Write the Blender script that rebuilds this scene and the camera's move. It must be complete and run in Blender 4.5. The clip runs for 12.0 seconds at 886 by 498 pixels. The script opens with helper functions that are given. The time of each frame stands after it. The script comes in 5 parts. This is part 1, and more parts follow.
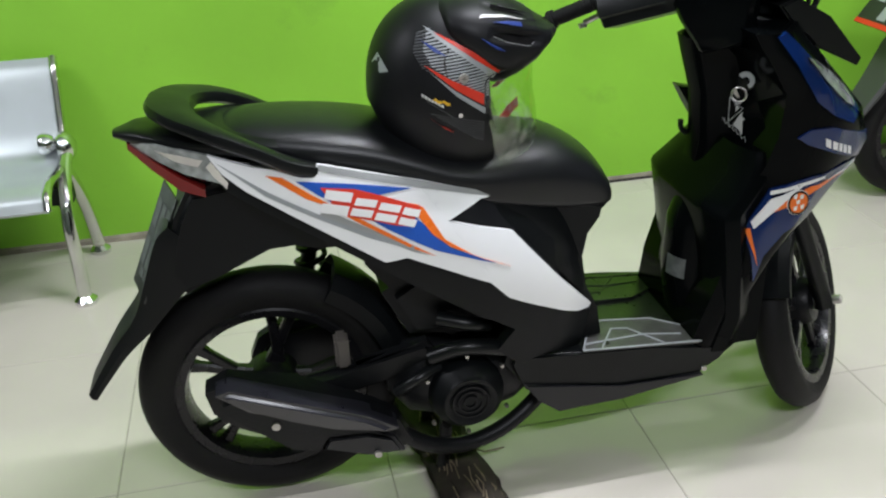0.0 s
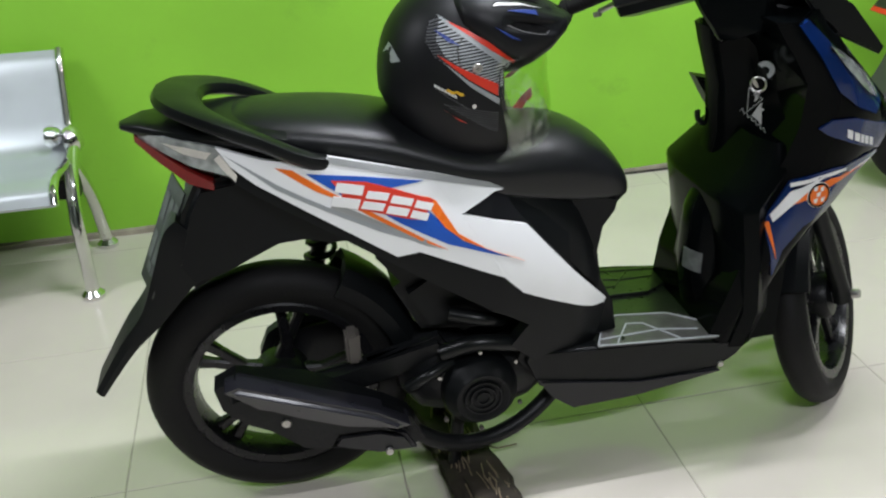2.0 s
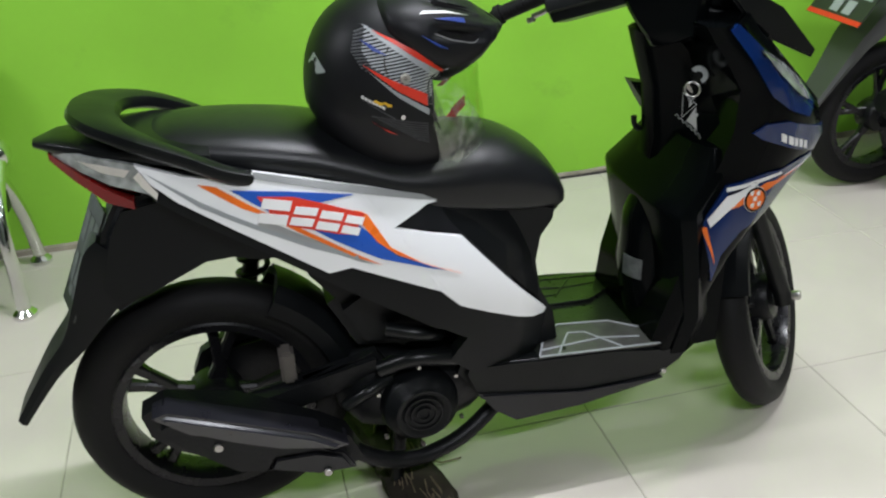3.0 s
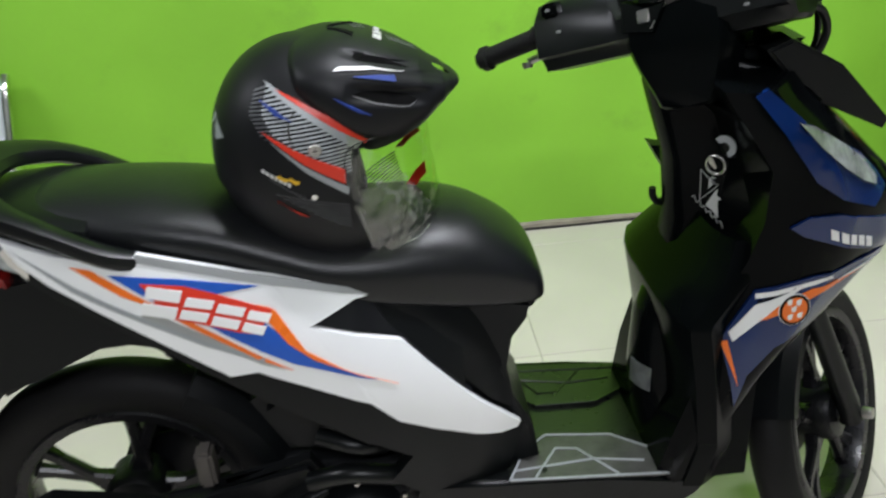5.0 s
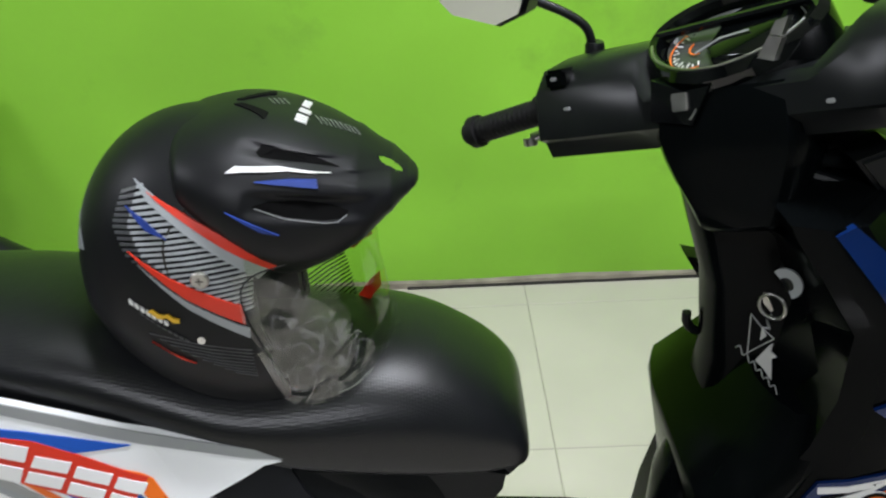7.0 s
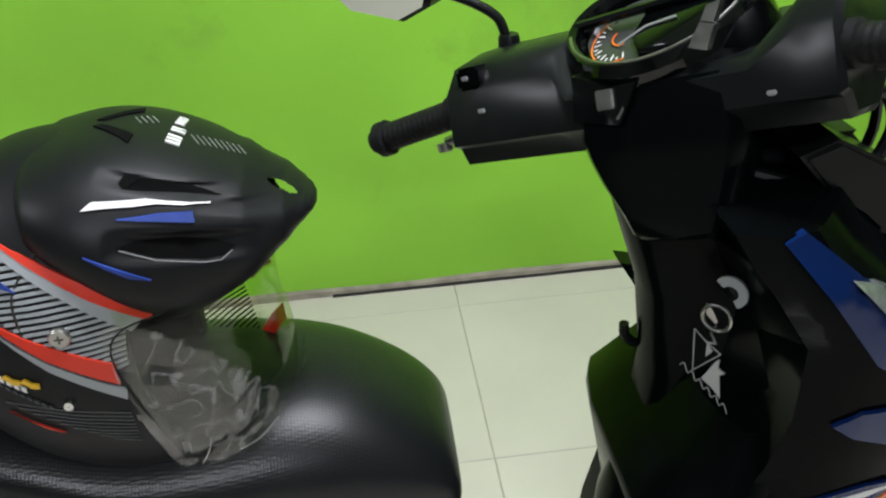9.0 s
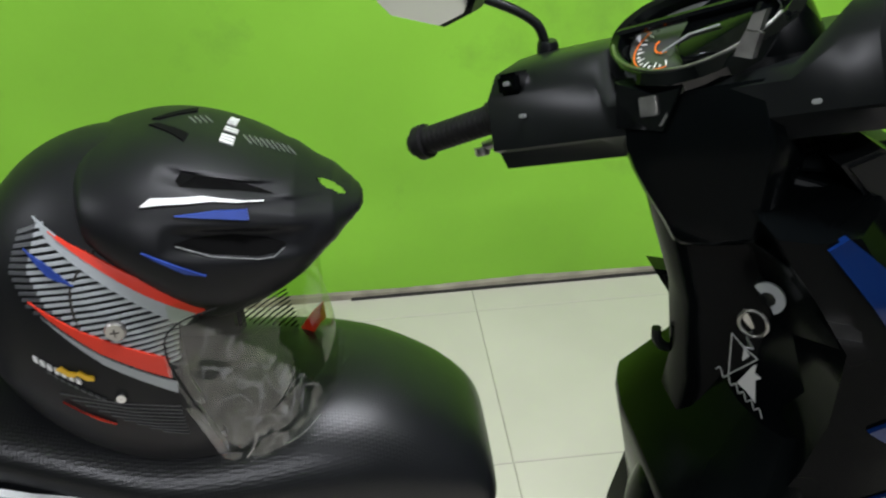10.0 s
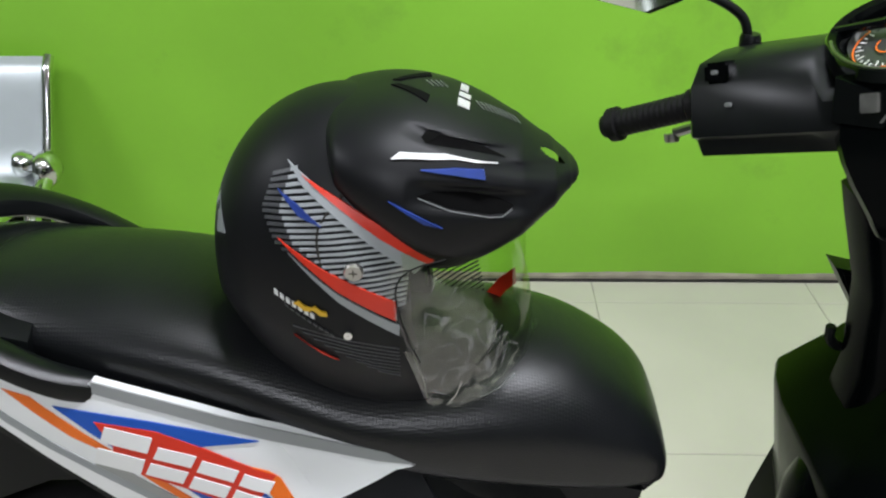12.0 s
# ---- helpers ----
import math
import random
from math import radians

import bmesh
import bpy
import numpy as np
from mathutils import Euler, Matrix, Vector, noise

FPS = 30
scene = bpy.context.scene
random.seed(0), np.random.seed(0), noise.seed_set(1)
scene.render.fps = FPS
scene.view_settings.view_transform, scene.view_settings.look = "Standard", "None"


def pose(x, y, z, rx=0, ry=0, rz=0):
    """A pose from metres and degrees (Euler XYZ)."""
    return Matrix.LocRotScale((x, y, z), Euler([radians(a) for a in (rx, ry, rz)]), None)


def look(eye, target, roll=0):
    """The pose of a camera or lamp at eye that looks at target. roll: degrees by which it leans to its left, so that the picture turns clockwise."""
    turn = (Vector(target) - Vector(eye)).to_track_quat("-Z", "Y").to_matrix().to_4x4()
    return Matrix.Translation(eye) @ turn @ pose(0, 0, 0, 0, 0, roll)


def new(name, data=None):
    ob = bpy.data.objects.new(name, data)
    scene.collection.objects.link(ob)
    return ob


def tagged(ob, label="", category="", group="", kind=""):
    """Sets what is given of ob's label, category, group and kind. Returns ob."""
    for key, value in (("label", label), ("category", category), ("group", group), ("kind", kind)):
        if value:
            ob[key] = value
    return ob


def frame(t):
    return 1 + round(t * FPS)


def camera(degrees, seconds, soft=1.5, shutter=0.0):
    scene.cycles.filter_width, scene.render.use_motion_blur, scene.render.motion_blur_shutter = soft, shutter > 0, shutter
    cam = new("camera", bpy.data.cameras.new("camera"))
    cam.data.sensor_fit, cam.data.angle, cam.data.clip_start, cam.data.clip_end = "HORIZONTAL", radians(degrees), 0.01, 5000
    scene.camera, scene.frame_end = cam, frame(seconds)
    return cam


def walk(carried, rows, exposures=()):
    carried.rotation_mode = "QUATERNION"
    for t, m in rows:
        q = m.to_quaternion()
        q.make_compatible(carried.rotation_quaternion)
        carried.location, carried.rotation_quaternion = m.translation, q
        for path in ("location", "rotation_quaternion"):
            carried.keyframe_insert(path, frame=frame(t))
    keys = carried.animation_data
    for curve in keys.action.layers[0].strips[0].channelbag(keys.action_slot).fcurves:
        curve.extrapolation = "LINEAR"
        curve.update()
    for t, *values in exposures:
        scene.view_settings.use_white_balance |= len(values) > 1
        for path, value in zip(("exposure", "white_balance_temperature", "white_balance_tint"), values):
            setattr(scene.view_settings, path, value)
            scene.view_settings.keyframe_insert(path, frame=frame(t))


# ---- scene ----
cam = camera(53.4, 12.0, soft=2.2, shutter=0.4)
PATH = [
    (0, (-0.766, -1.602, 1.354), (-0.42, 0.138, 0.43), -2.2),
    (0.5, (-0.768, -1.606, 1.341), (-0.429, 0.131, 0.41), -2.1),
    (1, (-0.773, -1.599, 1.34), (-0.457, 0.138, 0.4), -2.0),
    (1.5, (-0.781, -1.585, 1.341), (-0.468, 0.151, 0.399), -2.0),
    (2, (-0.771, -1.572, 1.341), (-0.442, 0.164, 0.404), -2.5),
    (2.5, (-0.75, -1.556, 1.34), (-0.377, 0.165, 0.39), -2.4),
    (3, (-0.72, -1.538, 1.341), (-0.298, 0.177, 0.402), -2.4),
    (3.2, (-0.705, -1.530, 1.341), (-0.279, 0.184, 0.406), -2.5),
    (4.8, (-0.372, -1.312, 1.329), (-0.286, 0.449, 0.386), -4.2),
    (5, (-0.36, -1.26, 1.329), (-0.243, 0.502, 0.391), -3.8),
    (5.5, (-0.315, -1.121, 1.324), (-0.109, 0.63, 0.38), -4.4),
    (6, (-0.269, -1.019, 1.321), (-0.16, 0.751, 0.395), -4.6),
    (6.5, (-0.219, -0.959, 1.329), (-0.278, 0.809, 0.397), -3.3),
    (7, (-0.22, -0.898, 1.319), (-0.229, 0.863, 0.37), -2.6),
    (7.5, (-0.253, -0.847, 1.293), (-0.102, 0.893, 0.319), -4.0),
    (7.7, (-0.250, -0.836, 1.291), (-0.057, 0.892, 0.302), -4.4),
    (9.3, (-0.190, -0.791, 1.298), (-0.062, 0.953, 0.327), -3.7),
    (9.5, (-0.197, -0.794, 1.297), (-0.072, 0.952, 0.33), -3.9),
    (10, (-0.228, -0.803, 1.301), (-0.102, 0.946, 0.339), -2.9),
    (10.5, (-0.274, -0.82, 1.301), (-0.198, 0.933, 0.341), -2.7),
    (11, (-0.309, -0.837, 1.299), (-0.289, 0.909, 0.324), -1.9),
    (11.5, (-0.334, -0.841, 1.299), (-0.382, 0.904, 0.322), -1.7),
    (12, (-0.346, -0.844, 1.303), (-0.406, 0.902, 0.33), -0.7),
]
walk(cam, [(t, look(eye, target, roll)) for t, eye, target, roll in PATH],
     exposures=[(0, 0.08), (3, 0.08), (5, 0.07), (7.5, 0.0), (9.5, -0.05), (12, -0.06)])

# ---- light ----
world = bpy.data.worlds.new("world")
world.use_nodes = True
world.node_tree.nodes["Background"].inputs[0].default_value = (.9, 1, .95, 1)
world.node_tree.nodes["Background"].inputs[1].default_value = .02
scene.world = world


def tube_lamp(x, y, z, sx, sy, watts):
    data = bpy.data.lights.new("tube_light", "AREA")
    data.shape, data.size, data.size_y, data.energy, data.color = "RECTANGLE", sx, sy, watts, (.935, .955, 1.04)
    ob = new("tube_light", data)
    ob.location = (x, y, z)


tube_lamp(.30, -.12, 2.88, 1.2, .06, 67)
tube_lamp(-3.0, -.45, 2.88, 1.2, .06, 46)
tube_lamp(3.4, -.45, 2.88, 1.2, .06, 30)
tube_lamp(-.3, -2.7, 2.88, 1.2, .06, 62)


# ---- materials ----
def mat(name, color, rough=.5, metal=0.0, vary=.12, scale=6.0, bump=0.0, bump_scale=60.0, rough_vary=.08, coat=0.0, spec=.5, detail=4.0):
    """A painted, plastic or metal surface with blotches in tone, gloss that varies, and fine relief."""
    m = bpy.data.materials.new(name)
    m.use_nodes = True
    nt = m.node_tree
    b = nt.nodes["Principled BSDF"]
    tc = nt.nodes.new("ShaderNodeTexCoord")
    n1 = nt.nodes.new("ShaderNodeTexNoise")
    n1.inputs["Scale"].default_value, n1.inputs["Detail"].default_value = scale, detail
    nt.links.new(tc.outputs["Object"], n1.inputs["Vector"])
    ramp = nt.nodes.new("ShaderNodeMapRange")
    ramp.inputs[1].default_value, ramp.inputs[2].default_value = .3, .7
    ramp.inputs[3].default_value, ramp.inputs[4].default_value = 1 - vary, 1 + vary
    nt.links.new(n1.outputs["Fac"], ramp.inputs[0])
    mul = nt.nodes.new("ShaderNodeVectorMath")
    mul.operation = "SCALE"
    mul.inputs[0].default_value = color
    nt.links.new(ramp.outputs[0], mul.inputs["Scale"])
    nt.links.new(mul.outputs[0], b.inputs["Base Color"])
    n2 = nt.nodes.new("ShaderNodeTexNoise")
    n2.inputs["Scale"].default_value, n2.inputs["Detail"].default_value = scale * 4, 5
    nt.links.new(tc.outputs["Object"], n2.inputs["Vector"])
    rr = nt.nodes.new("ShaderNodeMapRange")
    rr.inputs[3].default_value, rr.inputs[4].default_value = max(rough - rough_vary, .02), rough + rough_vary
    nt.links.new(n2.outputs["Fac"], rr.inputs[0])
    nt.links.new(rr.outputs[0], b.inputs["Roughness"])
    b.inputs["Metallic"].default_value = metal
    b.inputs["Coat Weight"].default_value = coat
    b.inputs["Coat Roughness"].default_value = .08
    b.inputs["Specular IOR Level"].default_value = spec
    if bump:
        n3 = nt.nodes.new("ShaderNodeTexNoise")
        n3.inputs["Scale"].default_value, n3.inputs["Detail"].default_value = bump_scale, 3
        nt.links.new(tc.outputs["Object"], n3.inputs["Vector"])
        bp = nt.nodes.new("ShaderNodeBump")
        bp.inputs["Strength"].default_value, bp.inputs["Distance"].default_value = bump, .002
        nt.links.new(n3.outputs["Fac"], bp.inputs["Height"])
        nt.links.new(bp.outputs[0], b.inputs["Normal"])
    return m


def clear(name, tint, rough, alpha, crinkle=0.0, haze=0.0):
    """Thin clear plastic: mostly see-through, with a glossy skin."""
    m = bpy.data.materials.new(name)
    m.use_nodes = True
    nt = m.node_tree
    out = nt.nodes["Material Output"]
    nt.nodes.remove(nt.nodes["Principled BSDF"])
    tr = nt.nodes.new("ShaderNodeBsdfTransparent")
    tr.inputs[0].default_value = (*tint, 1)
    gl = nt.nodes.new("ShaderNodeBsdfGlossy")
    gl.inputs["Roughness"].default_value = rough
    fr = nt.nodes.new("ShaderNodeLayerWeight")
    fr.inputs["Blend"].default_value = .5
    power = nt.nodes.new("ShaderNodeMath")
    power.operation = "POWER"
    power.inputs[1].default_value = 3
    nt.links.new(fr.outputs["Facing"], power.inputs[0])
    amount = nt.nodes.new("ShaderNodeMath")
    amount.operation, amount.use_clamp = "MULTIPLY_ADD", True
    amount.inputs[1].default_value, amount.inputs[2].default_value = .35, alpha
    nt.links.new(power.outputs[0], amount.inputs[0])
    if crinkle:
        tc = nt.nodes.new("ShaderNodeTexCoord")
        no = nt.nodes.new("ShaderNodeTexNoise")
        no.noise_type = "FBM"
        no.inputs["Scale"].default_value, no.inputs["Detail"].default_value = 24, 2
        bp = nt.nodes.new("ShaderNodeBump")
        bp.inputs["Strength"].default_value, bp.inputs["Distance"].default_value = 1, crinkle
        nt.links.new(tc.outputs["Object"], no.inputs["Vector"])
        nt.links.new(no.outputs["Fac"], bp.inputs["Height"])
        nt.links.new(bp.outputs[0], gl.inputs["Normal"])
    mx = nt.nodes.new("ShaderNodeMixShader")
    nt.links.new(amount.outputs[0], mx.inputs[0])
    nt.links.new(tr.outputs[0], mx.inputs[1])
    nt.links.new(gl.outputs[0], mx.inputs[2])
    nt.links.new(mx.outputs[0], out.inputs[0])
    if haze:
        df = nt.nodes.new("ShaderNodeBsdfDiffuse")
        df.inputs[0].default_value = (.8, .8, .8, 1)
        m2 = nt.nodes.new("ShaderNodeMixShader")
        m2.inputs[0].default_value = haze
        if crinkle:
            # crease lines of crumpled film, whitened to stand in for its highlights
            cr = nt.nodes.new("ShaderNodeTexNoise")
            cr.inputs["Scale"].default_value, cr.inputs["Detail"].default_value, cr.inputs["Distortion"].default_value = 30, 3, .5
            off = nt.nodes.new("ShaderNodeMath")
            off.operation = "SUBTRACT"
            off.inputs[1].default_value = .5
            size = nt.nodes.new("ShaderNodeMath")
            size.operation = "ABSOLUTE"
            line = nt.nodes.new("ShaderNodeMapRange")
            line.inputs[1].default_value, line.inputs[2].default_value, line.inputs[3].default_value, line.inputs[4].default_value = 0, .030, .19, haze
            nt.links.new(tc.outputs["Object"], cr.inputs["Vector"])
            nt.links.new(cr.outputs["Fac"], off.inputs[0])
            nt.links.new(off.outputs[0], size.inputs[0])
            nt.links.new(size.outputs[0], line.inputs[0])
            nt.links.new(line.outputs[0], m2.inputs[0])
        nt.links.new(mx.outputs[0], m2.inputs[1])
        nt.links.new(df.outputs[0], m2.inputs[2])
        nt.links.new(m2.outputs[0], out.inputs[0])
    return m


def wall_paint():
    """Lime green emulsion, patchy, with dirty scuffs."""
    m = mat("green_wall_paint", (.258, .585, .042), .55, vary=.085, scale=2.4, bump=.25, bump_scale=35, rough_vary=.12)
    nt = m.node_tree
    b = nt.nodes["Principled BSDF"]
    old = b.inputs["Base Color"].links[0].from_socket
    tc = nt.nodes.new("ShaderNodeTexCoord")
    n = nt.nodes.new("ShaderNodeTexNoise")
    n.inputs["Scale"].default_value, n.inputs["Detail"].default_value, n.inputs["Roughness"].default_value = 3.2, 6, .6
    nt.links.new(tc.outputs["Object"], n.inputs["Vector"])
    r = nt.nodes.new("ShaderNodeMapRange")
    r.inputs[1].default_value, r.inputs[2].default_value, r.inputs[3].default_value, r.inputs[4].default_value = .60, .76, 0, .42
    nt.links.new(n.outputs["Fac"], r.inputs[0])
    mix = nt.nodes.new("ShaderNodeMix")
    mix.data_type = "RGBA"
    mix.inputs["B"].default_value = (.13, .25, .035, 1)
    nt.links.new(r.outputs[0], mix.inputs["Factor"])
    nt.links.new(old, mix.inputs["A"])
    nt.links.new(mix.outputs["Result"], b.inputs["Base Color"])
    return m


GREEN = wall_paint()
# darkened for the unseen walls, so that fill and reflections stay low
DIM_PAINT = mat("dark_unseen_wall_paint", (.075, .088, .078), .8, vary=.15, scale=2)
WHITE_PAINT = mat("white_ceiling_paint", (.52, .54, .53), .8, vary=.06)
TILE = mat("cream_glazed_tile", (.595, .550, .487), .10, vary=.05, scale=3, rough_vary=.05, bump=.02, bump_scale=8, spec=.6)
GROUT = mat("grey_grout", (.36, .335, .28), .9, vary=.2, scale=20)
CEMENT = mat("rough_cement", (.30, .27, .21), .9, vary=.3, scale=14, bump=.8, bump_scale=90)
DARKGAP = mat("dark_gap", (.02, .018, .015), .95, vary=.3, scale=30)
BLACK = mat("black_plastic_textured", (.0042, .0051, .0056), .40, spec=.16, vary=.2, bump=.15, bump_scale=500, rough_vary=.08)
GLOSS = mat("black_gloss_plastic", (.0018, .0023, .0025), .12, spec=.05, vary=.2, rough_vary=.06)
INNER = mat("smooth_black_plastic", (.0020, .0027, .0029), .20, spec=.05, vary=.2, rough_vary=.05)
SATIN = mat("black_satin_plastic", (.0045, .0054, .0056), .32, spec=.26, vary=.2, rough_vary=.08)
SEAT = mat("black_vinyl", (.0065, .0072, .0082), .35, vary=.15, rough_vary=.06, spec=.37)


def emboss(m, scale, strength):
    """Close round pips pressed into a sheet."""
    nt = m.node_tree
    tc = nt.nodes.new("ShaderNodeTexCoord")
    vo = nt.nodes.new("ShaderNodeTexVoronoi")
    vo.inputs["Scale"].default_value, vo.inputs["Randomness"].default_value = scale, .25
    bp = nt.nodes.new("ShaderNodeBump")
    bp.inputs["Strength"].default_value, bp.inputs["Distance"].default_value = strength, .001
    nt.links.new(tc.outputs["Object"], vo.inputs["Vector"])
    nt.links.new(vo.outputs["Distance"], bp.inputs["Height"])
    nt.links.new(bp.outputs[0], nt.nodes["Principled BSDF"].inputs["Normal"])


emboss(SEAT, 330, .25)
SHIELD = mat("dark_satin_heat_shield", (.008, .0085, .0105), .33, spec=.36, vary=.2)
BOARD = mat("black_footboard_plastic", (.0048, .0058, .006), .34, spec=.20, vary=.25, scale=14, bump=.2, bump_scale=180)
# lighter and greener than the board, tinted for the wall's reflection
DECK = mat("olive_black_deck_plastic", (.010, .0125, .009), .30, spec=.6, vary=.3, scale=20, bump=.2, bump_scale=160)
RIDGE = mat("satin_grey_black_shield", (.012, .012, .016), .30, spec=.9, vary=.2)
PLATEMARK = mat("dull_grey_lettering", (.12, .13, .13), .5, vary=.3, scale=60)
POLISHED = mat("polished_black_plastic", (.0015, .0019, .002), .07, spec=.42, vary=.1, rough_vary=.02)
FAINT = mat("faint_grey_decal", (.055, .058, .062), .45, vary=.1)
RUBBER = mat("tyre_rubber", (.006, .006, .006), .6, spec=.2, vary=.25, bump=.3, bump_scale=160)
RIM = mat("black_wheel_enamel", (.006, .006, .007), .28, spec=.3, vary=.2)
IRON = mat("black_engine_metal", (.0060, .0066, .0072), .40, metal=.1, spec=.22, vary=.3, bump=.4, bump_scale=120)
STEEL = mat("bare_steel", (.42, .41, .39), .32, metal=1, vary=.2, scale=30)
CHROME = mat("chrome", (.72, .72, .72), .10, metal=1, vary=.05)
WHITE = mat("white_gloss_paint", (.84, .85, .86), .22, vary=.02, coat=.6)
SILVER = mat("silver_paint", (.34, .35, .35), .35, metal=.4, vary=.05)
BLUE = mat("blue_gloss_paint", (.003, .016, .085), .16, vary=.08, spec=.5)
ORANGE = mat("orange_decal", (.80, .16, .015), .3, vary=.05)
RED = mat("red_decal", (.62, .035, .015), .35, vary=.05)
DECALBLUE = mat("blue_decal", (.015, .085, .42), .3, vary=.06)
GREY = mat("grey_decal", (.30, .32, .33), .4, vary=.06)
PALE = mat("white_decal", (.75, .75, .74), .35, vary=.04)
YELLOW = mat("yellow_decal", (.70, .42, .02), .4, vary=.05)
REDLENS = mat("red_tail_lens", (.16, .004, .004), .15, vary=.2)
CLEARLENS = mat("clear_lamp_lens", (.24, .26, .25), .08, vary=.45, scale=40, coat=.6)
HELMETBLACK = mat("matt_black_helmet_paint", (.0052, .0056, .0066), .46, spec=.24, vary=.1, rough_vary=.05)
LINER = mat("grey_helmet_liner", (.05, .05, .05), .95, vary=.3, scale=60)
VISOR = clear("clear_visor", (.93, .97, .86), .05, .05)
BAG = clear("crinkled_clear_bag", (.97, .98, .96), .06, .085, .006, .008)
# more haze in the folds, for the pale highlight streaks
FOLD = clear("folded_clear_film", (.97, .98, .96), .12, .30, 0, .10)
# black for the shade inside vents, and for black print
VENT = mat("black_vent_shade_and_print", (.002, .002, .002), .9, vary=.1, spec=.1)
TAN = mat("grey_bracket", (.10, .09, .08), .5, metal=.3, vary=.3)
SEATMETAL = mat("silver_perforated_steel", (.50, .54, .56), .35, metal=.35, vary=.05)
WOOD = mat("rotten_dark_wood", (.028, .021, .014), .9, vary=.5, scale=18, bump=1, bump_scale=70)
FIBRE = mat("pale_wood_fibre", (.16, .125, .08), .95, vary=.4, scale=40)
CAMO = mat("dark_green_number_plate", (.02, .022, .02), .4, vary=.2)
MAT_GREY = mat("grey_foot_mat", (.065, .065, .060), .32, vary=.35, scale=30, bump=.4, bump_scale=200)
HELMETBLUE = mat("dark_blue_helmet_decal", (.014, .040, .22), .4, vary=.25, scale=30)
DIAL = mat("dial_face", (.040, .042, .040), .3, vary=.2)
MIRROR = mat("mirror_glass", (.85, .87, .86), .03, metal=1, vary=.02)


# ---- flanks shared by panels and their stripes ----
def lerp(v, xs, ys):
    return float(np.interp(v, xs, ys))


def body_y(x, z):
    """Half width of the scooter's rear body at a place in its side view."""
    w = lerp(x, [-1.02, -.9, -.75, -.55, -.42, -.32, -.25, -.19, -.14], [.06, .108, .147, .180, .184, .168, .148, .112, .085])
    zc = lerp(x, [-.9, -.6, -.4, -.2], [.78, .62, .53, .45])
    return w - 1.4 * max(z - zc, 0) ** 2 - .6 * min(z - zc, 0) ** 2


def cowl_at(z):
    zs = [.24, .30, .40, .50, .58, .66, .70, .76, .84, .90, .95]
    back = lerp(z, zs, [.03, .03, .05, .08, .10, .125, .142, .158, .158, .12, .085])
    nose = lerp(z, zs, [.15, .17, .21, .27, .36, .43, .445, .42, .34, .28, .23])
    wide = lerp(z, zs, [.14, .15, .165, .17, .165, .155, .16, .165, .17, .17, .16])
    return back, nose, wide


def cowl_y(x, z):
    """Half width of the front cowl at a place in its side view."""
    back, nose, wide = cowl_at(z)
    u = min(max((x - back) / (nose - back), 0), 1)
    return wide * lerp(u, [0, .2, .45, .7, .85, .95, 1], [.92, 1, .97, .72, .5, .26, .03])


HELMET = (-.452, -.085, .884)
HELMET_SIZE = (.139, .128, .162)


def helmet_shear(z):
    """How far the shell leans forward towards its lower rim."""
    return .30 * max(.87 - z, 0)


def helmet_y(x, z):
    """Half width of the helmet shell at a place in its side view."""
    a, b, c = HELMET_SIZE
    u, v = abs((x - helmet_shear(z) - HELMET[0]) / a), abs((z - HELMET[2]) / c)
    return b * max(1 - u ** 2.2 - v ** 2.2, .0) ** (1 / 2.2)


PEAK = ((-.478, 1.038, 1.0, .050), (-.458, 1.044, .965, .100), (-.42, 1.050, .928, .119), (-.38, 1.048, .892, .119), (-.34, 1.034, .898, .107), (-.30, 1.011, .920, .088), (-.27, .991, .946, .062),
        (-.255, .980, .957, .036), (-.2485, .9745, .9615, .024), (-.2455, .9705, .9645, .012))


def peak_at(x):
    """Top, bottom and half width of the peak, by a smooth line through PEAK."""
    i = max(k for k in range(len(PEAK) - 1) if x >= PEAK[k][0] or k == 0)
    p0, p1, p2, p3 = (np.array(PEAK[min(max(i + d, 0), len(PEAK) - 1)][1:]) for d in (-1, 0, 1, 2))
    t = min(max((x - PEAK[i][0]) / (PEAK[i + 1][0] - PEAK[i][0]), 0), 1)
    return [float(v) for v in .5 * (2 * p1 + (p2 - p0) * t + (2 * p0 - 5 * p1 + 4 * p2 - p3) * t * t + (3 * p1 - p0 - 3 * p2 + p3) * t ** 3)]


# carved lines of the peak: start, end, half width, depth
GROOVES = ((-.402, 1.0375, -.305, 1.0045, .0035, .008), (-.335, 1.008, -.264, .982, .0035, .004), (-.398, .996, -.285, .968, .0095, .010), (-.300, 1.003, -.262, .985, .004, .003))


def peak_groove(x, z):
    deep = 0
    for x0, z0, x1, z1, half, depth in GROOVES:
        length = math.hypot(x1 - x0, z1 - z0)
        u = ((x - x0) * (x1 - x0) + (z - z0) * (z1 - z0)) / length ** 2
        if 0 < u < 1:
            d = ((x - x0) * (z1 - z0) - (z - z0) * (x1 - x0)) / length
            deep += depth * math.sin(math.pi * u) ** .7 * math.exp(-(d / half) ** 4)
    return deep


def peak_y(x, z):
    """Half width of the helmet's peak at a place in its side view."""
    top, bot, w = peak_at(x)
    zc = bot + .45 * (top - bot)
    v = min(abs((z - zc) / ((top - zc) if z > zc else (zc - bot))), 1) ** (1 / .9)
    return max(w * max(1 - v * v, 0) ** .425 - peak_groove(x, z), w * .02)


def peak_z(x, d):
    """Height of the peak's upper side at a distance from its middle line."""
    top, bot, w = peak_at(x)
    zc = bot + .45 * (top - bot)
    return zc + (top - zc) * max(1 - min(abs(d / w), 1) ** (1 / .425), 0) ** .45


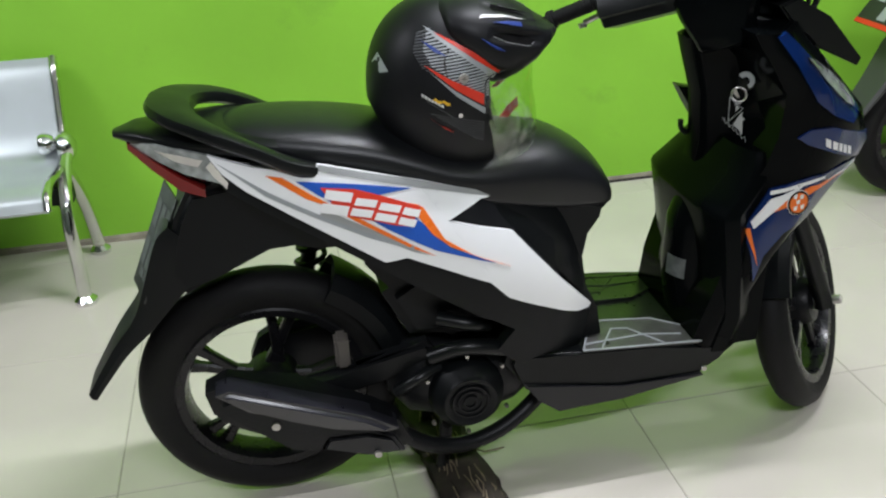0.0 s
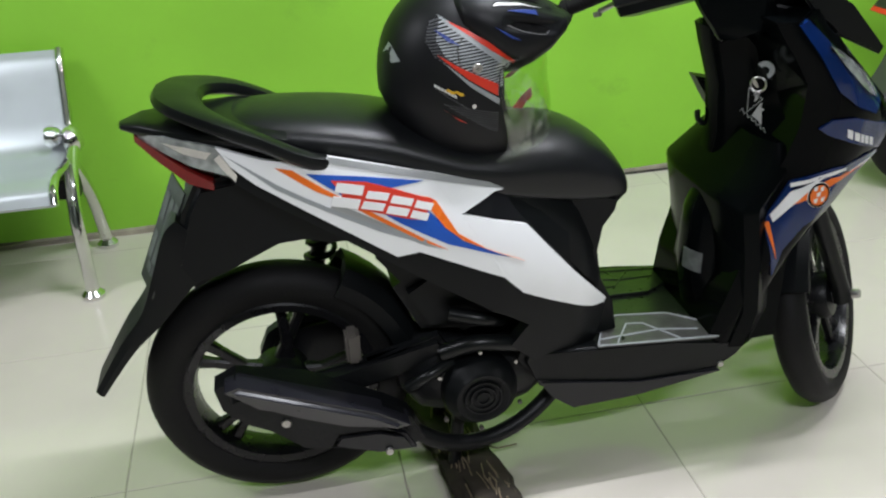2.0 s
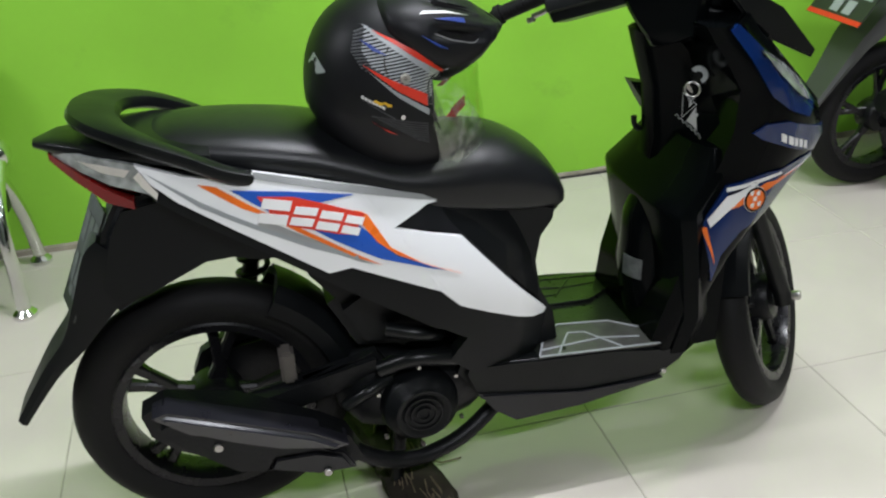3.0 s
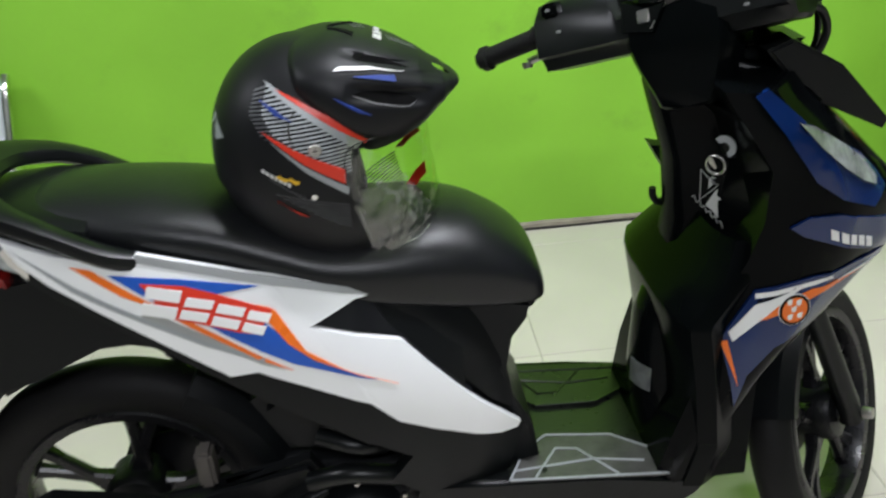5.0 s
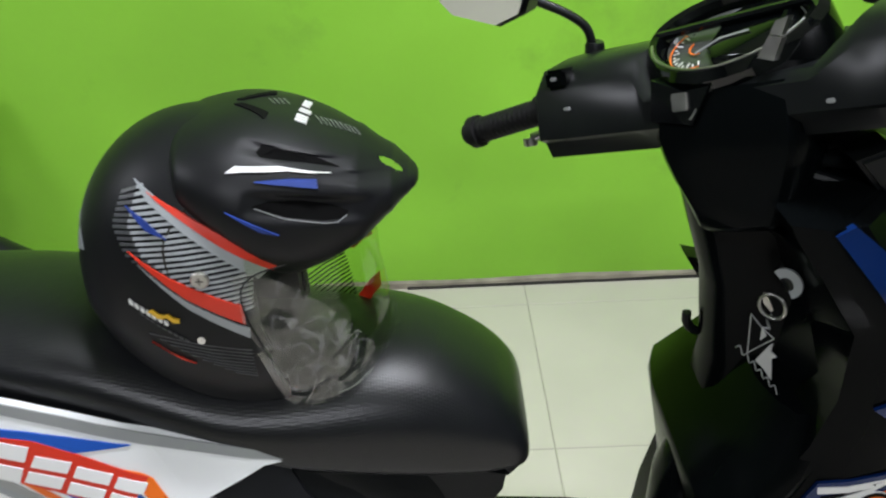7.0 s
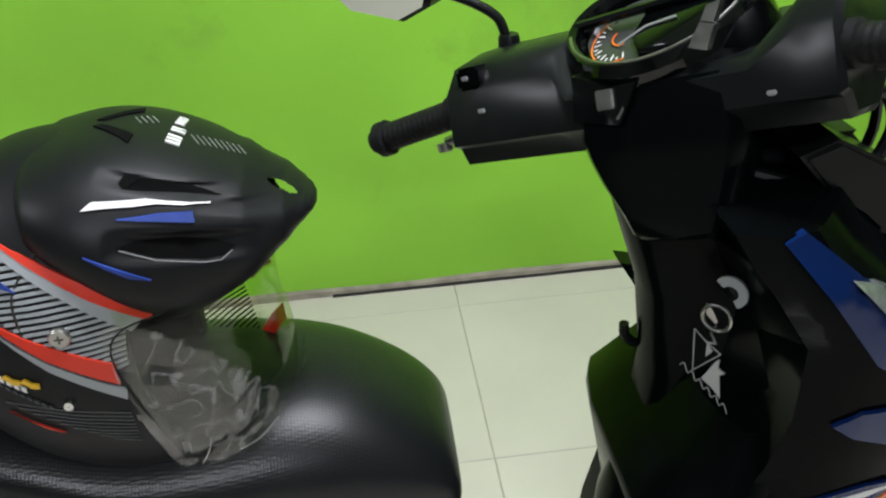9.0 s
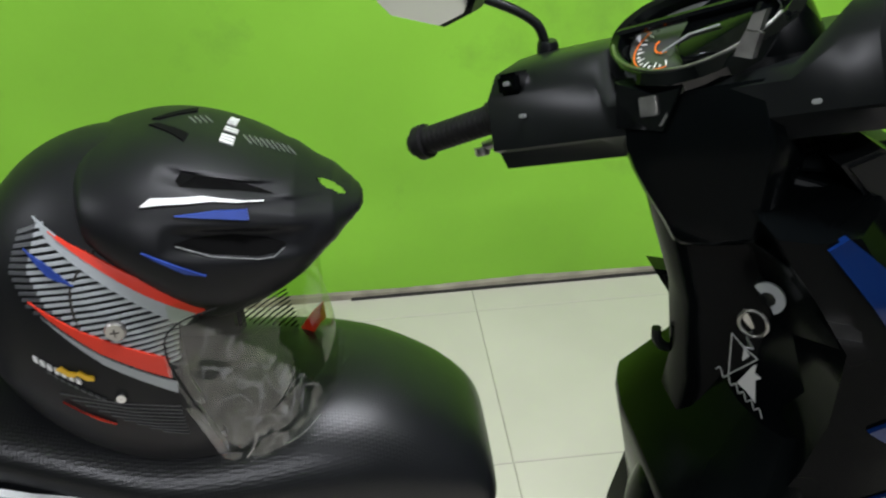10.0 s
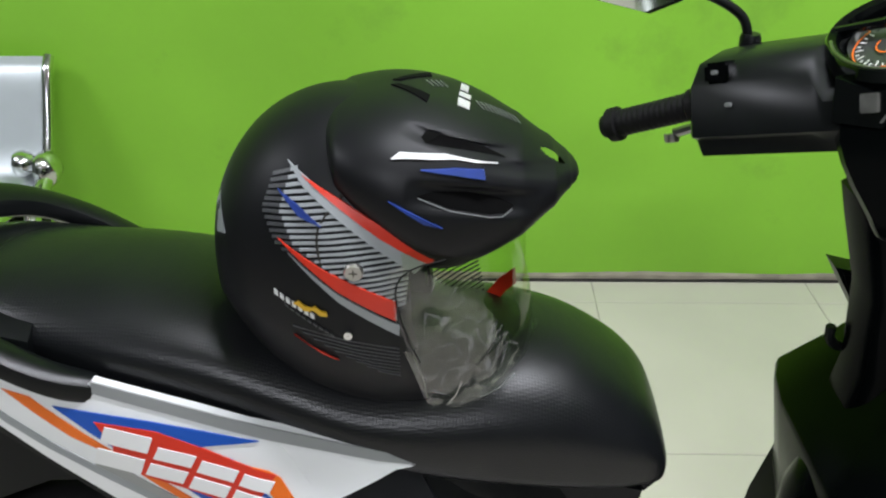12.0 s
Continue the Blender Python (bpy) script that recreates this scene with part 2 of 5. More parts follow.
# ---- shape helpers ----
def part(name, bm, material, parent=None, label="", smooth=40):
    me = bpy.data.meshes.new(name)
    bmesh.ops.recalc_face_normals(bm, faces=bm.faces)
    if smooth:
        for f in bm.faces:
            f.smooth = True
        for e in bm.edges:
            if len(e.link_faces) == 2 and e.calc_face_angle(0) > radians(smooth):
                e.smooth = False
    bm.to_mesh(me)
    bm.free()
    me.materials.append(material)
    ob = new(name, me)
    if parent:
        ob.parent = parent
    if label:
        ob["label"] = label
    return ob


def thing(name, label, category, at=(0, 0, 0), group="", kind=""):
    ob = new(name)
    ob.location = at
    ob.empty_display_size = .1
    return tagged(ob, label, category, group, kind)


def box(bm, x0, x1, y0, y1, z0, z1, bevel=0.0):
    r = bmesh.ops.create_cube(bm, size=1, matrix=Matrix.Translation(((x0 + x1) / 2, (y0 + y1) / 2, (z0 + z1) / 2)) @ Matrix.Diagonal((x1 - x0, y1 - y0, z1 - z0, 1)))
    if bevel:
        edges = list({e for v in r["verts"] for e in v.link_edges})
        bmesh.ops.bevel(bm, geom=edges, offset=bevel, segments=2, affect="EDGES")
    return bm


def prism(bm, outline, y0, y1, bevel=0.0, segments=2):
    """A side-view outline (x, z) carried from y0 to y1, with rounded edges."""
    a = [bm.verts.new((x, y0, z)) for x, z in outline]
    b = [bm.verts.new((x, y1, z)) for x, z in outline]
    faces = [bm.faces.new(a), bm.faces.new(b[::-1])]
    n = len(a)
    for i in range(n):
        faces.append(bm.faces.new((a[i], b[i], b[(i + 1) % n], a[(i + 1) % n])))
    if bevel:
        edges = [e for e in faces[0].edges] + [e for e in faces[1].edges]
        bmesh.ops.bevel(bm, geom=edges, offset=bevel, segments=segments, affect="EDGES", clamp_overlap=True)
    return bm


def sheet(outline, half_width, side, lift=0.0, thick=.004, cuts=2):
    """A thin panel with a side-view outline, laid on a curved flank."""
    bm = bmesh.new()
    bm.faces.new([bm.verts.new((x, 0, z)) for x, z in outline])
    bmesh.ops.triangulate(bm, faces=bm.faces[:])
    for _ in range(cuts):
        bmesh.ops.subdivide_edges(bm, edges=[e for e in bm.edges if e.calc_length() > .02], cuts=1, use_grid_fill=False)
        bmesh.ops.triangulate(bm, faces=bm.faces[:])
    for v in bm.verts:
        v.co.y = side * (half_width(v.co.x, v.co.z) + lift)
    base = bm.faces[:]
    r = bmesh.ops.extrude_face_region(bm, geom=base)
    for v in r["geom"]:
        if isinstance(v, bmesh.types.BMVert):
            v.co.y -= side * thick
    return bm


def rings(bm, rows, close=True, ends=True):
    """Skins rows of points, each row a closed ring."""
    made = [[bm.verts.new(p) for p in row] for row in rows]
    n = len(made[0])
    for a, b in zip(made, made[1:]):
        for i in range(n if close else n - 1):
            bm.faces.new((a[i], a[(i + 1) % n], b[(i + 1) % n], b[i]))
    if ends and close:
        bm.faces.new(made[0][::-1])
        bm.faces.new(made[-1])
    return bm


def oval(x, yc, zc, w, h, power=2.5, n=28):
    """A rounded-square ring across the x axis."""
    out = []
    for i in range(n):
        a = 2 * math.pi * i / n
        c, s = math.cos(a), math.sin(a)
        out.append((x, yc + w * math.copysign(abs(c) ** (2 / power), c), zc + h * math.copysign(abs(s) ** (2 / power), s)))
    return out


def tube(bm, points, radius, n=12, radii=None):
    pts = [Vector(p) for p in points]
    rows = []
    side = None
    for i, p in enumerate(pts):
        d = (pts[min(i + 1, len(pts) - 1)] - pts[max(i - 1, 0)]).normalized()
        if side is None:
            side = d.orthogonal().normalized()
        side = (side - d * side.dot(d)).normalized()
        up = d.cross(side)
        r = radii[i] if radii else radius
        rows.append([p + r * (math.cos(2 * math.pi * k / n) * side + math.sin(2 * math.pi * k / n) * up) for k in range(n)])
    return rings(bm, rows)


def bend(points, per=5):
    """Points along a smooth line through the given ones."""
    p = [Vector(q) for q in points]
    p = [2 * p[0] - p[1]] + p + [2 * p[-1] - p[-2]]
    out = []
    for i in range(1, len(p) - 2):
        for k in range(per):
            t = k / per
            out.append(.5 * (2 * p[i] + (p[i + 1] - p[i - 1]) * t + (2 * p[i - 1] - 5 * p[i] + 4 * p[i + 1] - p[i + 2]) * t * t + (3 * p[i] - p[i - 1] - 3 * p[i + 1] + p[i + 2]) * t ** 3))
    return out + [p[-2]]


def turned(bm, profile, m, n=48):
    """A profile of (radius, offset) spun round the local y axis, placed by m."""
    rows = [[m @ Vector((r * math.cos(2 * math.pi * k / n), o, r * math.sin(2 * math.pi * k / n))) for k in range(n)] for r, o in profile]
    return rings(bm, rows, ends=False)


def knob(bm, m, r, h, n=16):
    return turned(bm, [(.0005, -h), (r * .85, -h), (r, -h * .7), (r, 0), (.0005, 0)], m, n)


# ---- room ----
WALL_Y = 1.325
X0, X1, Y0 = -4.2, 4.8, -3.6


def slab(name, label, category, material, dims):
    ob = part(name, box(bmesh.new(), *dims), material, smooth=0)
    return tagged(ob, label, category, kind="structure")


slab("wall_north", "patchy lime green painted wall with scuffs", "wall", GREEN, (X0, X1, WALL_Y, WALL_Y + .15, 0, 2.95))
slab("wall_south", "plain unseen wall, dark to keep reflections dim", "wall", DIM_PAINT, (X0, X1, Y0 - .15, Y0, 0, 2.95))
slab("wall_west", "plain unseen wall, dark to keep reflections dim", "wall", DIM_PAINT, (X0 - .15, X0, Y0 - .15, WALL_Y + .15, 0, 2.95))
slab("wall_east", "plain unseen wall, dark to keep reflections dim", "wall", DIM_PAINT, (X1, X1 + .15, Y0 - .15, WALL_Y + .15, 0, 2.95))
slab("ceiling", "plain white painted ceiling", "ceiling", WHITE_PAINT, (X0 - .15, X1 + .15, Y0 - .15, WALL_Y + .15, 2.95, 3.05))
floor = slab("floor", "cream polished ceramic floor tiles with thin grey joints", "floor", GROUT, (X0, X1, Y0, WALL_Y, -.08, -.0015))


# ---- scooter ----
scooter = thing("scooter", "black, white and blue motor scooter on its centre stand", "scooter", (0, -.06, 0))
RX, RZ = -.829, .281
STEER = radians(49)
RAKE = radians(24.5)
HEAD = Vector((.460, 0, 0))
STEERED = Matrix.Translation(HEAD) @ Matrix.Rotation(STEER, 4, Vector((-math.sin(RAKE), 0, math.cos(RAKE)))) @ Matrix.Translation(-HEAD)


def wheel(name, parent, m, radius, width, spokes, tyre_label, phase=.35):
    """A tubeless tyre on a cast wheel with pairs of spokes."""
    h = new(name)
    h.parent = parent
    rim_r = .184
    w = width / 2
    prof = [(rim_r - .004, -w * .62), (rim_r + .010, -w * .80), (rim_r + .032, -w), (radius - .030, -w * .97), (radius - .010, -w * .68),
            (radius - .001, -w * .28), (radius, 0), (radius - .001, w * .28), (radius - .010, w * .68), (radius - .030, w * .97), (rim_r + .032, w),
            (rim_r + .010, w * .80), (rim_r - .004, w * .62)]
    tyre = part("tyre", turned(bmesh.new(), prof, m, 72), RUBBER, h, tyre_label)
    bm = bmesh.new()
    turned(bm, [(rim_r + .012, -w * .78), (rim_r + .006, -w * .86), (rim_r - .010, -w * .80), (rim_r - .016, -w * .4), (rim_r - .016, w * .4), (rim_r - .010, w * .80),
                (rim_r + .006, w * .86), (rim_r + .012, w * .78), (rim_r, w * .5), (rim_r - .004, 0), (rim_r, -w * .5), (rim_r + .012, -w * .78)], m, 64)
    for k in range(spokes):
        for d in (-.13, .13):
            a = 2 * math.pi * k / spokes + phase + d
            q = m @ Matrix.Rotation(-a, 4, "Y")
            rows = []
            for r, hw, ht in ((.040, .014, .013), (.09, .010, .011), (.14, .009, .010), (.168, .013, .012)):
                twist = -d * .9 * (.17 - r)
                rows.append([q @ Vector((r, s * hw, twist + u * ht)) for s, u in ((-1, -.6), (-.6, -1), (.6, -1), (1, -.6), (1, .6), (.6, 1), (-.6, 1), (-1, .6))])
            rings(bm, rows)
    part("rim", bm, RIM, h, "black cast wheel with paired spokes")
    bm = bmesh.new()
    turned(bm, [(.0005, -.05), (.018, -.05), (.020, -.044), (.048, -.040), (.055, -.03), (.055, .03), (.04, .05), (.0005, .05)], m, 32)
    part("hub", bm, IRON, h)
    return h


wheel("rear_wheel", scooter, Matrix.Translation((RX, 0, RZ)), .265, .090, 5, "black road tyre", .10)
wheel("front_wheel", scooter, STEERED @ Matrix.Translation((.437, 0, .25)), .250, .078, 5, "black road tyre")

# front fork, brake and mudguard, all turned to the left
for s in (-1, 1):
    bm = bmesh.new()
    tube(bm, [STEERED @ Vector(p) for p in ((.437, s * .062, .235), (.430, s * .062, .27), (.29, s * .062, .585))], .019, 14, [.022, .021, .019])
    part("fork_leg", bm, SATIN, scooter, "black telescopic fork leg")
bm = bmesh.new()
knob(bm, STEERED @ Matrix.Translation((.437, -.084, .25)), .011, .018)
part("axle_nut", bm, STEEL, scooter)
bm = bmesh.new()
turned(bm, [(.05, .044), (.09, .044), (.092, .046), (.092, .048), (.05, .048)], STEERED @ Matrix.Translation((.437, 0, .25)), 40)
part("brake_disc", bm, STEEL, scooter)
bm = bmesh.new()
rows = []
for k in range(11):
    a = radians(160 - k * 9)
    r = .258
    c = Vector((.437 + r * math.cos(a), 0, .25 + r * math.sin(a)))
    up = Vector((math.cos(a), 0, math.sin(a)))
    w = .050
    rows.append([STEERED @ (c + up * dz + Vector((0, yy, 0))) for yy, dz in ((-w, -.045), (-w - .003, -.02), (-w * .7, .004), (0, .010), (w * .7, .004), (w + .003, -.02), (w, -.045), (w * .85, -.02), (0, .002), (-w * .85, -.02))])
rings(bm, rows)
part("front_mudguard", bm, BLACK, scooter)

# rear body flanks
panel = [(-.877, .827), (-.805, .803), (-.713, .789), (-.698, .799), (-.533, .754), (-.396, .713), (-.397, .704), (-.514, .709), (-.482, .678), (-.358, .636),
         (-.268, .528), (-.183, .430), (-.188, .422), (-.217, .428), (-.372, .510), (-.409, .551), (-.559, .623), (-.598, .616), (-.642, .645), (-.754, .719), (-.821, .762), (-.856, .793)]
for s in (-1, 1):
    side = part("side_panel", sheet(panel, body_y, s, .004, .010, 3), WHITE, scooter, "white side panel with blue and orange stripes")
    part("panel_edge", sheet([(-.698, .7995), (-.533, .7545), (-.396, .7135), (-.397, .706), (-.533, .744), (-.697, .789)], body_y, s, .0058, .0020), SILVER, side, "grey upper edge strip")
    if s > 0:
        continue
    for name, m, lift, shape in (
            ("stripe", ORANGE, .0052, [(-.786, .789), (-.759, .784), (-.709, .748), (-.684, .732), (-.690, .730), (-.723, .745)]),
            ("stripe", ORANGE, .0052, [(-.690, .731), (-.680, .730), (-.598, .678), (-.510, .621), (-.556, .644), (-.640, .696)]),
            ("stripe", GREY, .0052, [(-.866, .815), (-.785, .760), (-.700, .713), (-.620, .674), (-.547, .645), (-.547, .637), (-.623, .666), (-.704, .706), (-.790, .753)]),
            ("stripe", SILVER, .0050, [(-.700, .727), (-.600, .671), (-.520, .623), (-.548, .634), (-.622, .671), (-.703, .714)]),
            ("flash", DECALBLUE, .0056, [(-.737, .776), (-.647, .763), (-.543, .744), (-.593, .740), (-.640, .736), (-.682, .736), (-.704, .751)]),
            ("flash", DECALBLUE, .0056, [(-.648, .721), (-.600, .722), (-.569, .728), (-.545, .701), (-.482, .633), (-.398, .589), (-.508, .631), (-.591, .680)]),
            ("stripe", ORANGE, .0060, [(-.572, .727), (-.535, .716), (-.524, .709), (-.490, .648), (-.440, .612), (-.368, .575), (-.480, .633), (-.512, .661), (-.541, .705)]),
            ("emblem", RED, .0064, [(-.698, .762), (-.640, .754), (-.598, .739), (-.528, .712), (-.538, .699), (-.550, .681), (-.578, .686), (-.620, .699), (-.652, .708), (-.684, .720), (-.682, .738)]),
    ):
        part(name, sheet(shape, body_y, s, lift, .0015, 3), m, side)
    # plain slanted blocks in place of the model name
    for x0, x1, z0, z1, tall in ((-.688, -.643, .758, .748, .038), (-.638, -.602, .739, .731, .028), (-.597, -.562, .727, .718, .028), (-.557, -.529, .715, .706, .027)):
        for v0, v1 in ((0, .40), (.58, 1)):
            lean = -.015
            shape = [(x0 + lean * v0, z0 - tall * v0), (x1 + lean * v0, z1 - tall * v0), (x1 + lean * v1, z1 - tall * v1), (x0 + lean * v1, z0 - tall * v1)]
            part("name_bar", sheet(shape, body_y, s, .0074, .0015, 1), PALE, side)

# dark body under and around the white panels
bm = bmesh.new()
rows = []
for x, top, bottom in ((-.86, .815, .765), (-.82, .81, .735), (-.70, .79, .66), (-.55, .745, .56), (-.42, .70, .47), (-.32, .66, .42), (-.27, .65, .44)):
    ring = []
    for k in range(9):
        z = top + (bottom - top) * k / 8
        ring.append((x, -max(body_y(x, z) - .006, .03), z))
    ring += [(x, -y, z) for _, y, z in reversed(ring)]
    rows.append(ring)
rings(bm, rows)
part("underseat_body", bm, BLACK, scooter)
bm = bmesh.new()
prism(bm, [(-.40, .70), (-.150, .640), (-.160, .628), (-.176, .620), (-.192, .582), (-.210, .531), (-.192, .470), (-.160, .405), (-.150, .34), (-.19, .33), (-.33, .40), (-.36, .60)], -.100, .100, .030, 4)
part("seat_front_cover", bm, BLACK, scooter)
for s in (-1, 1):
    part("notch_cover", sheet([(-.512, .7085), (-.397, .703), (-.38, .668), (-.335, .600), (-.260, .522), (-.268, .532), (-.358, .640), (-.482, .682)], body_y, s, -.002, .012, 3), SHIELD, scooter, "dark satin cover above the side panel")
    part("flank_cover", sheet([(-.40, .700), (-.16, .632), (-.178, .618), (-.212, .53), (-.192, .470), (-.178, .432), (-.260, .525), (-.352, .632)], lambda x, z: min(body_y(x, z), .135) - .012 * max(x + .30, 0) / .1, s, -.002, .03, 3), BLACK, scooter)
    part("lower_side_cover", sheet([(-.60, .612), (-.56, .616), (-.409, .546), (-.372, .505), (-.217, .424), (-.175, .424), (-.200, .365), (-.205, .322), (-.34, .335), (-.392, .385), (-.357, .430), (-.44, .490), (-.52, .56)], body_y, s, -.003, .03, 3), BLACK, scooter)

# seat
bm = bmesh.new()
rows = []
for x, top, bot, w in ((-.855, .842, .812, .03), (-.845, .855, .808, .075), (-.80, .862, .795, .100), (-.70, .855, .775, .118), (-.60, .838, .75, .128), (-.52, .812, .722, .137), (-.45, .789, .696, .143),
                       (-.38, .786, .676, .141), (-.31, .787, .658, .132), (-.25, .775, .645, .122), (-.20, .748, .638, .112), (-.168, .722, .634, .102), (-.147, .694, .634, .092), (-.138, .672, .638, .078), (-.137, .660, .645, .060)):
    rows.append(Vector((x, top, bot, w)))
fine = []
for i in range(len(rows) - 1):
    p0, p1, p2, p3 = rows[max(i - 1, 0)], rows[i], rows[i + 1], rows[min(i + 2, len(rows) - 1)]
    for k in range(4):
        t = k / 4
        fine.append(.5 * (2 * p1 + (p2 - p0) * t + (2 * p0 - 5 * p1 + 4 * p2 - p3) * t * t + (3 * p1 - p0 - 3 * p2 + p3) * t ** 3))
fine.append(rows[-1])
rows = []
for x, top, bot, w in fine:
    ring = []
    for k in range(44):
        a = 2 * math.pi * k / 44
        c, sn = math.cos(a), math.sin(a)
        p = 2.15 if sn > 0 else 7
        ring.append((x, w * math.copysign(abs(c) ** (2 / p), c), bot + .42 * (top - bot) + (.58 if sn > 0 else .42) * (top - bot) * math.copysign(abs(sn) ** (2 / p), sn)))
    rows.append(ring)
rings(bm, rows)
part("seat", bm, SEAT, scooter, "black grained vinyl dual seat")
# grab rail: a flat loop round the tail, broad at the back
outer = bend([(-.692, .140, .781), (-.74, .150, .800), (-.80, .150, .834), (-.87, .138, .864), (-.935, .098, .884), (-.968, .045, .890), (-.975, 0, .891)])
inner = bend([(-.700, .118, .786), (-.74, .120, .803), (-.80, .117, .836), (-.845, .102, .858), (-.880, .065, .872), (-.892, .03, .878), (-.895, 0, .880)])
line = [(p, q) for p, q in zip(outer, inner)]
line = [(Vector((p.x, -p.y, p.z)), Vector((q.x, -q.y, q.z))) for p, q in line] + [(p, q) for p, q in reversed(line[:-1])]
bm = bmesh.new()
rows = []
for p, q in line:
    ring = []
    for u, v in ((0, -.5), (-.02, 0), (.06, .75), (.3, 1), (.7, 1), (.94, .75), (1.02, 0), (1, -.5), (.8, -1), (.2, -1)):
        c = p.lerp(q, u)
        ring.append((c.x, c.y, c.z + .014 * v))
    rows.append(ring)
rings(bm, rows)
part("grab_rail", bm, SATIN, scooter, "black grab rail behind the seat")

# tail: top cover, lamps
bm = bmesh.new()
rows = []
for x, zc, w, h in ((-1.035, .845, .012, .006), (-1.0, .845, .045, .014), (-.93, .838, .088, .018), (-.85, .832, .110, .022), (-.76, .815, .12, .03)):
    rows.append(oval(x, 0, zc, w, h, 3, 20))
rings(bm, rows)
part("tail_cover", bm, SATIN, scooter)
tail = bmesh.new()
rows = []
for x, top, bottom, w in ((-1.005, .838, .828, .035), (-.96, .842, .800, .078), (-.92, .836, .775, .098), (-.87, .824, .757, .110), (-.835, .80, .752, .114)):
    rows.append([(x, -w * .7, bottom), (x, -w, bottom + .3 * (top - bottom)), (x, -w, top), (x, 0, top + .004), (x, w, top), (x, w, bottom + .3 * (top - bottom)), (x, w * .7, bottom), (x, 0, bottom - .004)])
rings(tail, rows)
lamp = part("tail_lamp", tail, CLEARLENS, scooter, "clear rear indicator lens")
bm = bmesh.new()
rows = []
for x, top, bottom, w in ((-1.012, .836, .818, .030), (-.975, .818, .790, .070), (-.93, .788, .752, .095), (-.89, .762, .742, .100)):
    rows.append([(x, -w * .7, bottom), (x, -w - .002, bottom + .3 * (top - bottom)), (x, -w - .002, top), (x, 0, top), (x, w + .002, top), (x, w + .002, bottom + .3 * (top - bottom)), (x, w * .7, bottom), (x, 0, bottom - .004)])
rings(bm, rows)
part("red_lens", bm, REDLENS, lamp, "red tail lens")
for s in (-1, 1):
    for shape in ([(-.965, .833), (-.925, .828), (-.885, .818), (-.895, .806), (-.93, .815)], [(-.872, .815), (-.858, .790), (-.842, .764), (-.852, .763), (-.872, .788), (-.882, .806)]):
        part("reflector", sheet(shape, lambda x, z: lerp(x, [-1.005, -.96, -.92, -.87, -.835], [.035, .078, .098, .110, .114]), s, .0022, .002, 1), CHROME, lamp, "bright reflector strip")

# rear mudguard with mudflap and number plate
bm = bmesh.new()
rows = []
line = [Vector(v) for v in ((-.93, .655, .05, .082), (-.955, .63, .05, .08), (-1.0, .56, .034, .07), (-1.045, .49, .020, .062), (-1.10, .43, .014, .055), (-1.17, .333, .009, .045))]
fine = []
for i in range(len(line) - 1):
    p0, p1, p2, p3 = line[max(i - 1, 0)], line[i], line[i + 1], line[min(i + 2, len(line) - 1)]
    for k in range(4):
        t = k / 4
        fine.append(.5 * (2 * p1 + (p2 - p0) * t + (2 * p0 - 5 * p1 + 4 * p2 - p3) * t * t + (3 * p1 - p0 - 3 * p2 + p3) * t ** 3))
for x, z, t, w in fine + [line[-1]]:
    n = Vector((-.75, 0, .66))
    c = Vector((x, 0, z))
    rows.append([c + n.normalized() * t * a + Vector((0, w * b, 0)) for a, b in ((-1, -1), (0, -1.05), (1, -.9), (1, .9), (0, 1.05), (-1, 1))])
rings(bm, rows)
prism(bm, [(-.955, .700), (-.925, .752), (-.80, .770), (-.66, .700), (-.60, .620), (-.655, .598), (-.70, .628), (-.75, .642), (-.80, .640), (-.85, .618), (-.90, .580), (-.955, .550), (-.985, .600)], -.086, .086, .014, 3)
part("rear_mudguard", bm, BLACK, scooter, "long black rear mudguard and flap")
bm = bmesh.new()
c0, c1 = Vector((-.955, 0, .722)), Vector((-1.046, 0, .535))
n = Vector((-.89, 0, .45))
rows = [[c + n * d + Vector((0, w, 0)) for w, d in ((-.055, .002), (-.055, .005), (.055, .005), (.055, .002))] for c in (c0, c1)]
rings(bm, rows)
TWIST = Matrix.Translation((-1.0, 0, .63)) @ Matrix.Rotation(radians(15), 4, "Z") @ Matrix.Translation((1.0, 0, -.63))
bm.transform(TWIST)
plate = part("number_plate", bm, CAMO, scooter, "dark rear number plate with pale marks")
for t0, ys in ((.14, (-.052, -.018, .016)), (.52, (-.050, -.016, .018)), (.80, (-.03, .004))):
    for yy in ys:
        bm = bmesh.new()
        rings(bm, [[c0.lerp(c1, t) + n * d + Vector((0, yy + w, 0)) for w, d in ((0, .0055), (0, .0062), (.026, .0062), (.022, .0055))] for t in (t0, t0 + (.26 if t0 < .7 else .08))])
        bm.transform(TWIST)
        part("plate_bar", bm, PLATEMARK, plate)

# engine, swing arm, shock absorber
bm = bmesh.new()
rows = [oval(x, -.02, zc, w, h, 2.6, 24) for x, zc, w, h in ((-.60, .30, .06, .05), (-.56, .29, .10, .085), (-.44, .27, .115, .10), (-.34, .28, .10, .085), (-.27, .30, .07, .06))]
rings(bm, rows)
engine = part("engine", bm, IRON, scooter, "black engine block")
bm = bmesh.new()
q = Matrix.Translation((-.448, -.135, .274)) @ Matrix.Diagonal((.82, 1, .82, 1))
turned(bm, [(.0005, -.030), (.052, -.030), (.058, -.034), (.066, -.034), (.070, -.026), (.088, -.014), (.094, .0), (.096, .04)], q, 48)
part("fan_cover", bm, BLACK, engine, "round black cooling fan cover")
bm = bmesh.new()
for r in (.016, .030, .044):
    turned(bm, [(r - .003, -.030), (r - .002, -.034), (r + .002, -.034), (r + .003, -.030)], q, 36)
part("fan_grille", bm, IRON, engine)
